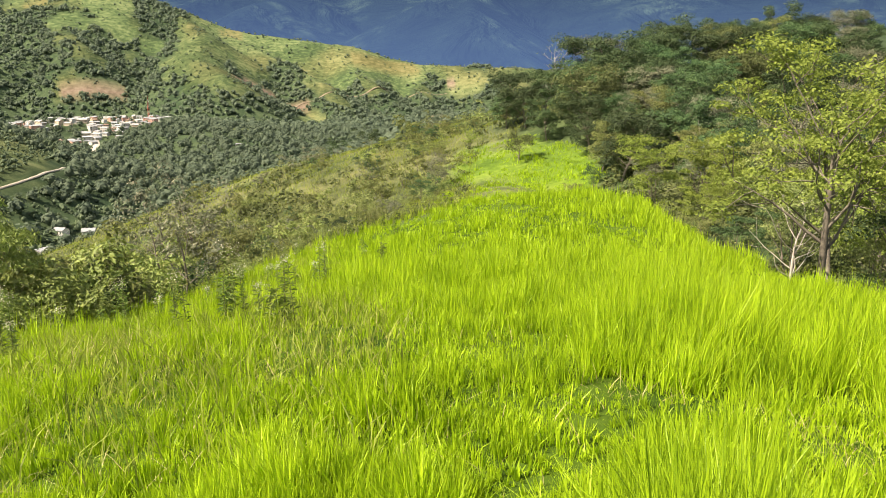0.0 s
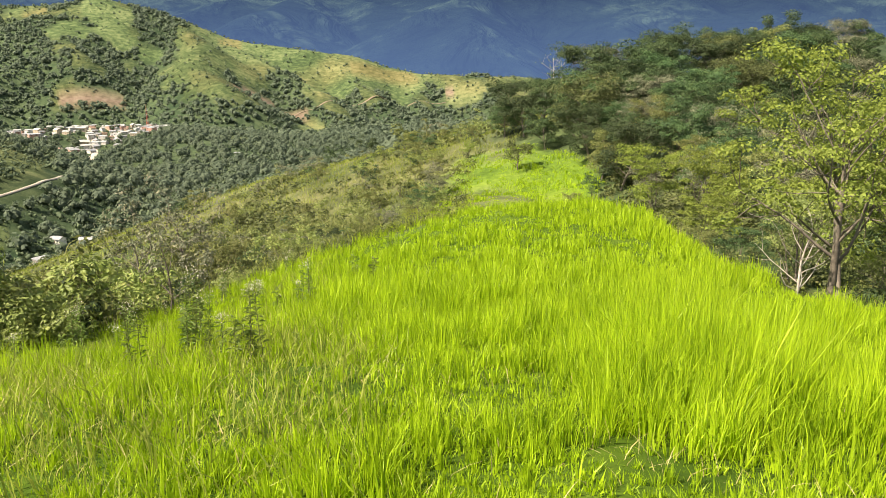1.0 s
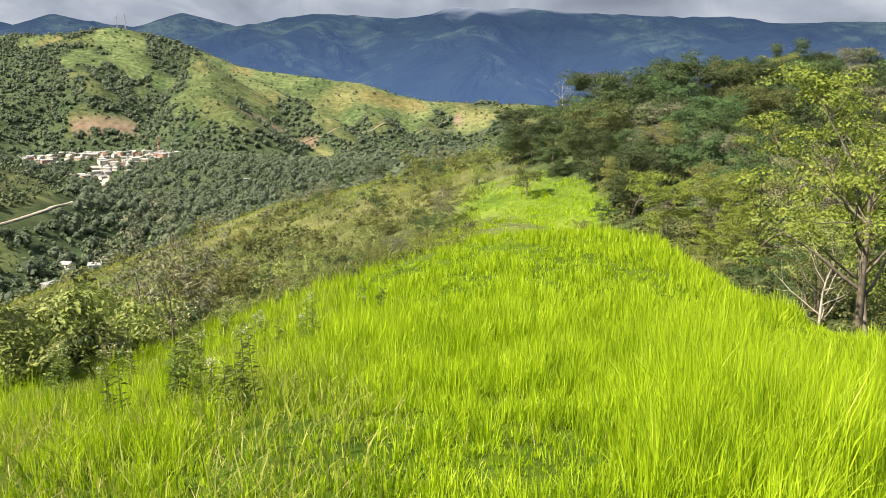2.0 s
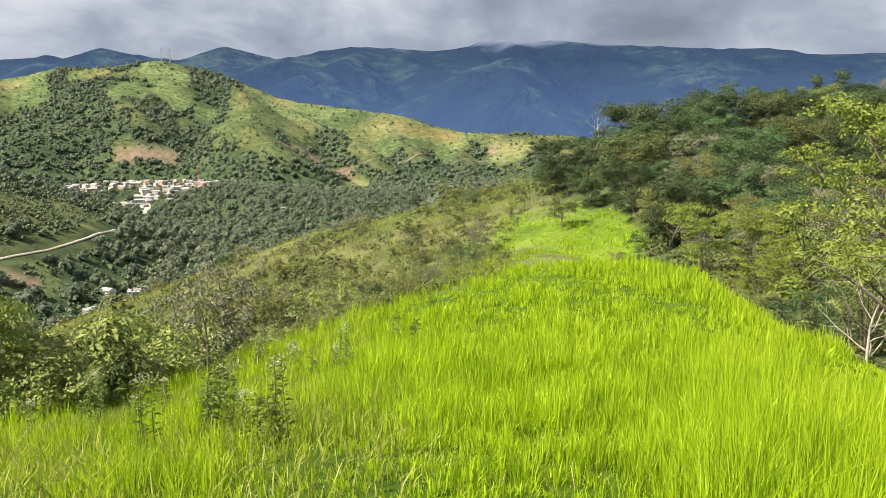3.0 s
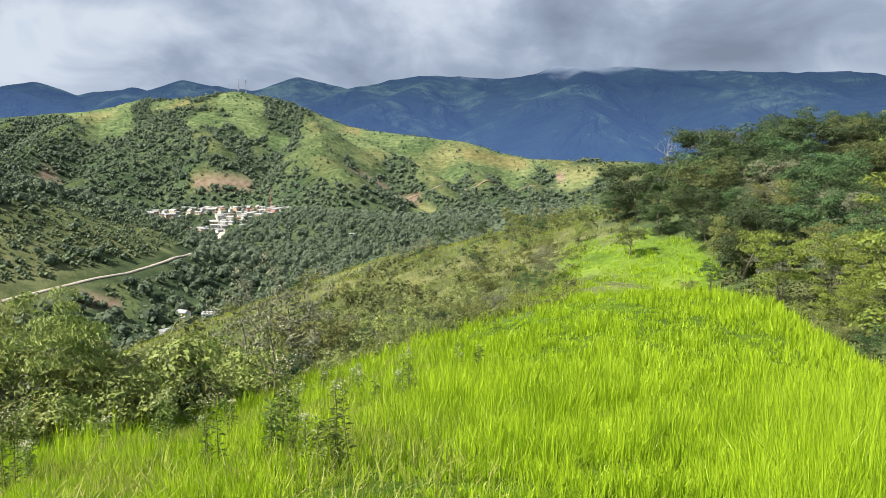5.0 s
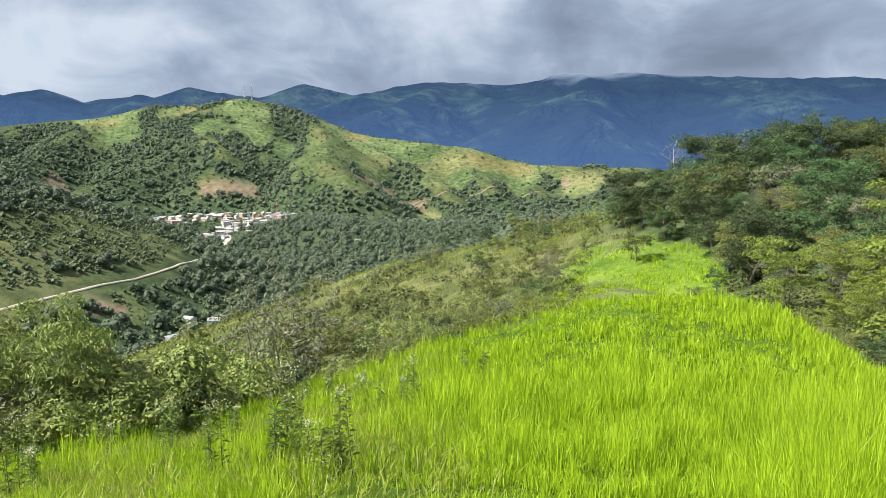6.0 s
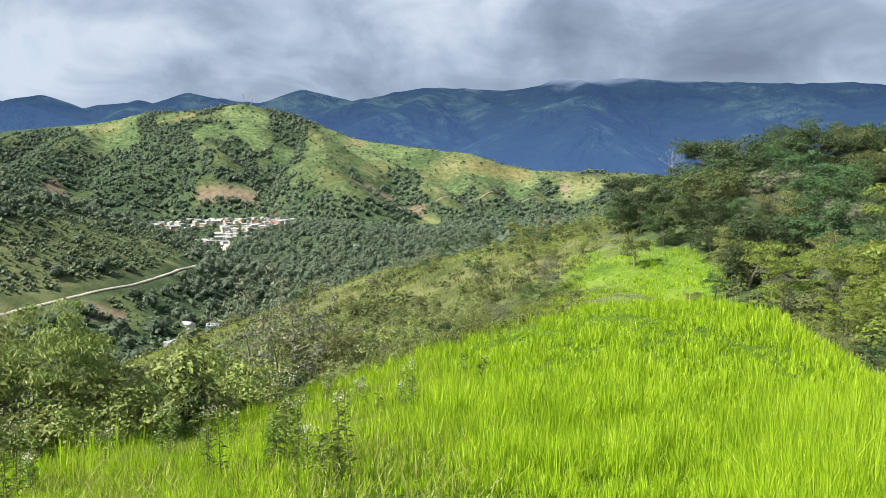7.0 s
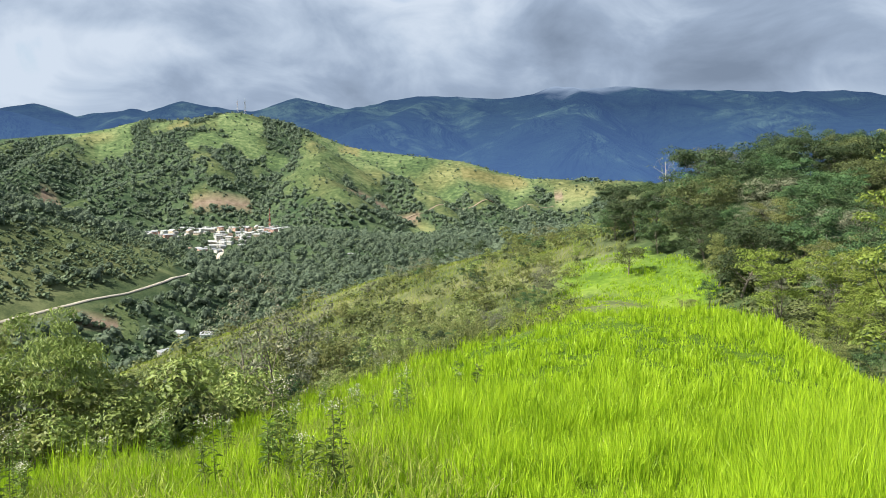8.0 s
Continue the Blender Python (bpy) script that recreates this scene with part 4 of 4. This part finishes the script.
# ---- tall weeds standing in the grass ----
def weed_meshes(seed, tall, leaf, flowers):
    rng = np.random.default_rng(seed)
    stems, spots_, ways = [], [], []
    for s in range(rng.integers(1, 4)):
        line = limb((rng.normal() * 0.06, rng.normal() * 0.06, -0.05), (rng.normal() * 0.12, rng.normal() * 0.12, 1), tall * rng.uniform(0.75, 1.1), rng, 0.1, 0.08, 8)
        stems.append(tube(line, np.linspace(0.0055, 0.002, len(line)), 5))
        for k in range(64):
            q = (0.15 + 0.84 * (k / 64) ** 0.8) * (len(line) - 1)
            i = min(int(q), len(line) - 2)
            spots_.append(line[i] + (q - i) * (line[i + 1] - line[i]))
            ways.append(k * 2.4)
        if flowers:
            stems.append(tube(np.array([line[-1], line[-1] + [0.03, 0.02, 0.07]]), [0.003, 0.002], 4))
    base, turn = np.array(spots_), np.array(ways) + rng.normal(size=len(ways)) * 0.6
    n = len(base)
    out = np.stack([np.cos(turn), np.sin(turn), rng.uniform(-0.3, 1.0, n)], -1)
    out /= np.linalg.norm(out, axis=1)[:, None]
    side = np.cross(out, np.array([0, 0, 1.0]))
    side /= np.linalg.norm(side, axis=1)[:, None]
    up = np.cross(side, out)
    L = (leaf * rng.uniform(0.35, 1.4, n) * (1.15 - 0.5 * base[:, 2] / tall))[:, None]
    tip = base + out * L - np.array([0, 0, 0.25]) * L
    mid = base + out * L * 0.5 + up * L * 0.06
    v = np.stack([base, mid - side * L * 0.13, tip, mid + side * L * 0.13], 1).reshape(-1, 3)
    f = (np.arange(n)[:, None, None] * 4 + np.array([[0, 1, 2], [0, 2, 3]])).reshape(-1, 3)
    out_meshes = [mesh_from("stem", *joined(stems), STEM, True), mesh_from("foliage", v, f, WEED_LEAF)]
    if flowers:
        top = base[base[:, 2] > 0.85 * base[:, 2].max()]
        c = top[rng.integers(0, len(top), 90)] + rng.normal(size=(90, 3)) * np.array([0.045, 0.045, 0.02]) + np.array([0, 0, 0.05])
        out_meshes.append(mesh_from("flower_head", *leaves(c, np.full(90, 0.014), rng, 0, slim=0.9), PETAL))
    return out_meshes


def build_weeds():
    kinds = [weed_meshes(700 + k, tall, leaf, fl) for k, (tall, leaf, fl) in enumerate(((0.8, 0.10, False), (0.7, 0.09, True), (0.6, 0.11, False), (0.85, 0.09, True)))]
    said = ["tall leafy green weed standing in the grass", "leafy weed with small pale flower heads in the grass"]
    names = ("stem", "foliage", "flower_head")
    rng = random.Random(17)
    placed = [(1.5, 22.4, 0, 1.0), (1.7, 22.8, 2, 0.8), (0.3, 15.9, 0, 1.1), (0.62, 16.0, 2, 1.25), (0.45, 15.7, 1, 0.7), (-0.8, 10.7, 1, 1.0), (-0.55, 10.4, 3, 0.95), (-0.95, 10.5, 0, 0.9), (-0.65, 10.9, 2, 1.1),
              (-0.78, 5.25, 3, 0.8), (-0.95, 5.15, 0, 0.75), (-1.08, 5.45, 1, 0.85), (-0.85, 5.6, 2, 0.8), (-1.85, 5.6, 3, 0.75), (-0.47, 6.3, 2, 0.42), (-1.28, 5.8, 0, 0.55), (-1.4, 11.4, 1, 1.0), (-2.3, 6.9, 1, 0.7),
              (-4.1, 8.4, 1, 0.9), (-2.9, 7.4, 3, 0.8), (-3.9, 6.6, 3, 0.9), (-3.6, 6.2, 1, 0.8), (-5.4, 9.7, 0, 0.9), (-3.5, 9.0, 2, 1.0), (-3.1, 10.2, 0, 1.1), (-2.4, 9.4, 2, 0.7)]
    for _ in range(44):
        y = rng.uniform(5, 26)
        placed.append((float(scrub_edge(np.array(y))) + rng.uniform(-0.6, 2.6), y, rng.randrange(4), rng.uniform(0.7, 1.2)))
    for x, y, k, size in placed:
        tree("weed", kinds[k], x, y, rng.uniform(0, 360), size, said[k % 2], "weed", "weeds in the pasture", names=names, sink=0.0)
    for ob in scene.objects:
        if ob.name.startswith("flower_head"):
            tagged(ob, kind="stuff")


build_weeds()


# ---- the valley: road, farm roofs and the village ----
ROAD_EARTH = plain_material("pale_road_gravel", (0.36, 0.31, 0.24), (0.58, 0.52, 0.43), 0.6, 0.95)
DIRT = plain_material("brown_dirt", (0.15, 0.115, 0.08), (0.26, 0.2, 0.145), 0.6, 0.95)
WALLS = [plain_material("wall_" + n, tuple(v * 0.8 for v in c), c, 0.8, 0.85) for n, c in (("white", (0.62, 0.6, 0.56)), ("cream", (0.55, 0.46, 0.35)), ("rose", (0.5, 0.3, 0.24)), ("block", (0.34, 0.32, 0.29)))]
ROOFS = [plain_material("roof_" + n, tuple(v * 0.75 for v in c), c, 0.5, 0.5, 0.2) for n, c in (("zinc", (0.36, 0.37, 0.38)), ("rust", (0.27, 0.17, 0.12)), ("pale", (0.5, 0.5, 0.48)))]
GLASS = plain_material("dark_window", (0.02, 0.025, 0.03), (0.05, 0.06, 0.07), 3, 0.15)
WOOD_DOOR = plain_material("door_wood", (0.14, 0.08, 0.05), (0.24, 0.15, 0.09), 3, 0.6)
STEEL = plain_material("painted_steel", (0.55, 0.53, 0.52), (0.75, 0.73, 0.72), 3, 0.5, 0.3)
RED_STEEL = plain_material("red_steel", (0.45, 0.12, 0.08), (0.6, 0.2, 0.13), 3, 0.5, 0.2)


def ribbon(name, line, width, mat, label, lift=0.25):
    """A road laid over the ground along a line."""
    pts = [Vector(p) for p in line]
    fine = []
    for n in range(len(pts) - 1):
        p = [pts[max(n - 1, 0)], pts[n], pts[n + 1], pts[min(n + 2, len(pts) - 1)]]
        for k in range(12):
            t = k / 12
            fine.append(0.5 * (2 * p[1] + (p[2] - p[0]) * t + (2 * p[0] - 5 * p[1] + 4 * p[2] - p[3]) * t * t + (3 * p[1] - p[0] - 3 * p[2] + p[3]) * t ** 3))
    fine = np.array([q[:] for q in fine])
    along = np.gradient(fine, axis=0)
    along /= np.linalg.norm(along, axis=1)[:, None]
    across = np.stack([along[:, 1], -along[:, 0]], -1)
    rows = []
    for s, drop in ((-0.7, -0.5), (-0.5, 0.0), (0.0, 0.06), (0.5, 0.0), (0.7, -0.5)):
        xy = fine + across * width * s
        rows.append(np.c_[xy, height(fine[:, 0], fine[:, 1]) + lift + drop])
    v = np.stack(rows, 1)
    k = len(fine)
    i, j = np.meshgrid(np.arange(k - 1), np.arange(4), indexing="ij")
    a = i * 5 + j
    return tagged(put(name, mesh_from(name, v.reshape(-1, 3), np.stack([a, a + 1, a + 6, a + 5], -1).reshape(-1, 4), mat, True)), label, "road", kind="structure")


ribbon("road", VALLEY_ROAD, 1.6, ROAD_EARTH, "pale dirt road winding along the valley side", 0.12)
ribbon("road", VILLAGE_ROAD, 4, ROAD_EARTH, "pale dirt road climbing into the village", 0.6)
ribbon("road", HILL_ROAD, 3.0, DIRT, "dirt road cut across the far hillside", 0.5)


def box(bm, x0, y0, z0, x1, y1, z1):
    m = Matrix.LocRotScale(((x0 + x1) / 2, (y0 + y1) / 2, (z0 + z1) / 2), None, (x1 - x0, y1 - y0, z1 - z0))
    return bmesh.ops.create_cube(bm, size=1, matrix=m)


def house(w, d, h, wall, roof, flat, label):
    """A small house: walls on a plinth, a pitched or lean-to sheet roof with eaves, a door and windows."""
    ob = new("house")
    bm = bmesh.new()
    box(bm, -w / 2, -d / 2, -2.5, w / 2, d / 2, h)
    if not flat:
        top = [bm.verts.new((x, y, z)) for x in (-w / 2, w / 2) for y, z in ((-d / 2, h), (0, h + d * 0.22), (d / 2, h))]
        for t in ((0, 1, 2), (5, 4, 3)):
            bm.faces.new([top[k] for k in t])
    part("wall", bm, wall, ob)
    bm = bmesh.new()
    if flat:
        r = box(bm, -w / 2 - 0.5, -d / 2 - 0.5, h, w / 2 + 0.5, d / 2 + 0.5, h + 0.2)
        for q in r["verts"]:
            q.co.z += 0.12 * (q.co.y + d / 2)
    else:
        for s in (-1, 1):
            r = box(bm, -w / 2 - 0.5, 0, 0, w / 2 + 0.5, d / 2 + 0.6, 0.15)
            for q in r["verts"]:
                q.co.z += h + d * 0.22 - q.co.y * 0.44
                q.co.y *= s
            if s < 0:
                bmesh.ops.reverse_faces(bm, faces=list({f for q in r["verts"] for f in q.link_faces}))
    part("roof", bm, roof, ob)
    bm = bmesh.new()
    box(bm, -0.5, -d / 2 - 0.06, 0, 0.5, -d / 2 + 0.05, 2.1)
    part("door", bm, WOOD_DOOR, ob)
    for x in (-w * 0.3, w * 0.3):
        for floor in range(1 + int(h > 5)):
            bm = bmesh.new()
            box(bm, x - 0.6, -d / 2 - 0.05, 1.0 + 2.8 * floor, x + 0.6, -d / 2 + 0.05, 2.2 + 2.8 * floor)
            part("window", bm, GLASS, ob)
    return tagged(ob, label, "house", "houses of the village")


def build_village():
    kinds = [house(9, 7, 3.2, WALLS[0], ROOFS[0], False, "white one-storey house with a zinc sheet roof"), house(11, 7, 5.8, WALLS[0], ROOFS[2], True, "white two-storey house with a pale sheet roof"),
             house(8, 6, 3.0, WALLS[1], ROOFS[1], False, "cream one-storey house with a rusty sheet roof"), house(12, 8, 6.0, WALLS[2], ROOFS[0], True, "rose-painted two-storey house with a zinc roof"),
             house(10, 6, 3.0, WALLS[3], ROOFS[0], True, "grey block house with a zinc lean-to roof"), house(14, 9, 4.2, WALLS[1], ROOFS[2], False, "long cream house with a pale sheet roof")]
    rng = random.Random(23)
    taken = []
    while len(taken) < 125:
        ex, ey, ew, eh, turn = rng.choice(VILLAGE[:2] * 2 + VILLAGE[2:])
        a, r = rng.uniform(0, 6.28), math.sqrt(rng.random())
        x, y = ex + ew * r * math.cos(a), ey + eh * r * math.sin(a)
        if all((x - p) ** 2 + (y - q) ** 2 > 64 for p, q in taken):
            taken.append((x, y))
    first = {}
    extra = [(-103, 287), (-94, 290), (-100, 262), (-82, 655), (14, 330), (22, 336)]
    for n, (x, y) in enumerate(taken + extra):
        k = rng.choice([0, 0, 1, 1, 2, 3, 4, 4, 5]) if n < len(taken) else rng.choice([0, 4])
        m = pose(x, y, ground_z(x, y) + 0.6, 0, 0, rng.uniform(-70, 60))
        if k in first:
            ob = copy_thing(kinds[k], m @ Matrix.Scale(1 / 0.65 * (rng.uniform(0.48, 0.75) if n < len(taken) else 0.5), 4))
        else:
            kinds[k].matrix_basis, first[k] = m @ Matrix.Scale(0.65, 4), True
            ob = kinds[k]
        if n >= len(taken):
            tagged(ob, "farmhouse with a pale sheet roof among valley trees", "house", "farmhouses in the valley")


build_village()


def mast(x, y, tall, foot, drums, mats, label):
    """A lattice mast: three legs drawn together, rings and diagonal braces, dishes near the top."""
    ob = empty("radio_mast", x, y, ground_z(x, y))
    corner = lambda k, z: np.array([math.cos(k * 2.094) * foot * (1 - 0.75 * z / tall), math.sin(k * 2.094) * foot * (1 - 0.75 * z / tall), z])
    steps = 8
    for k in range(3):
        put("leg", mesh_from("leg", *tube([corner(k, -1.0), corner(k, tall)], [0.22, 0.14], 6), mats[0]), ob)
    for s in range(steps):
        z0, z1 = tall * s / steps, tall * (s + 1) / steps
        for k in range(3):
            put("brace", mesh_from("brace", *tube([corner(k, z0), corner((k + 1) % 3, z1)], [0.09, 0.09], 5), mats[s % 2]), ob)
            put("ring_bar", mesh_from("ring_bar", *tube([corner(k, z1), corner((k + 1) % 3, z1)], [0.08, 0.08], 5), mats[s % 2]), ob)
    put("spire", mesh_from("spire", *tube([(0, 0, tall - 1), (0, 0, tall * 1.18)], [0.16, 0.08], 6), mats[0]), ob)
    for d in range(drums):
        c = corner(d % 3, tall * (0.95 - 0.1 * d)) * np.array([1.4, 1.4, 1])
        put("dish", mesh_from("dish", *tube([c, c + np.array([0, -0.35, 0]), c + np.array([0, -0.8, 0])], [0.3, 0.9, 1.0], 12), STEEL), ob)
    return tagged(ob, label, "radio mast", "radio masts")


mast(-446, 1632, 25, 1.7, 3, (STEEL, RED_STEEL), "slender lattice radio mast on the hilltop")
mast(-430, 1634, 27, 1.7, 3, (STEEL, RED_STEEL), "slender lattice radio mast on the hilltop")
mast(-206, 880, 24, 1.6, 2, (RED_STEEL, STEEL), "red and white lattice mast beside the village")
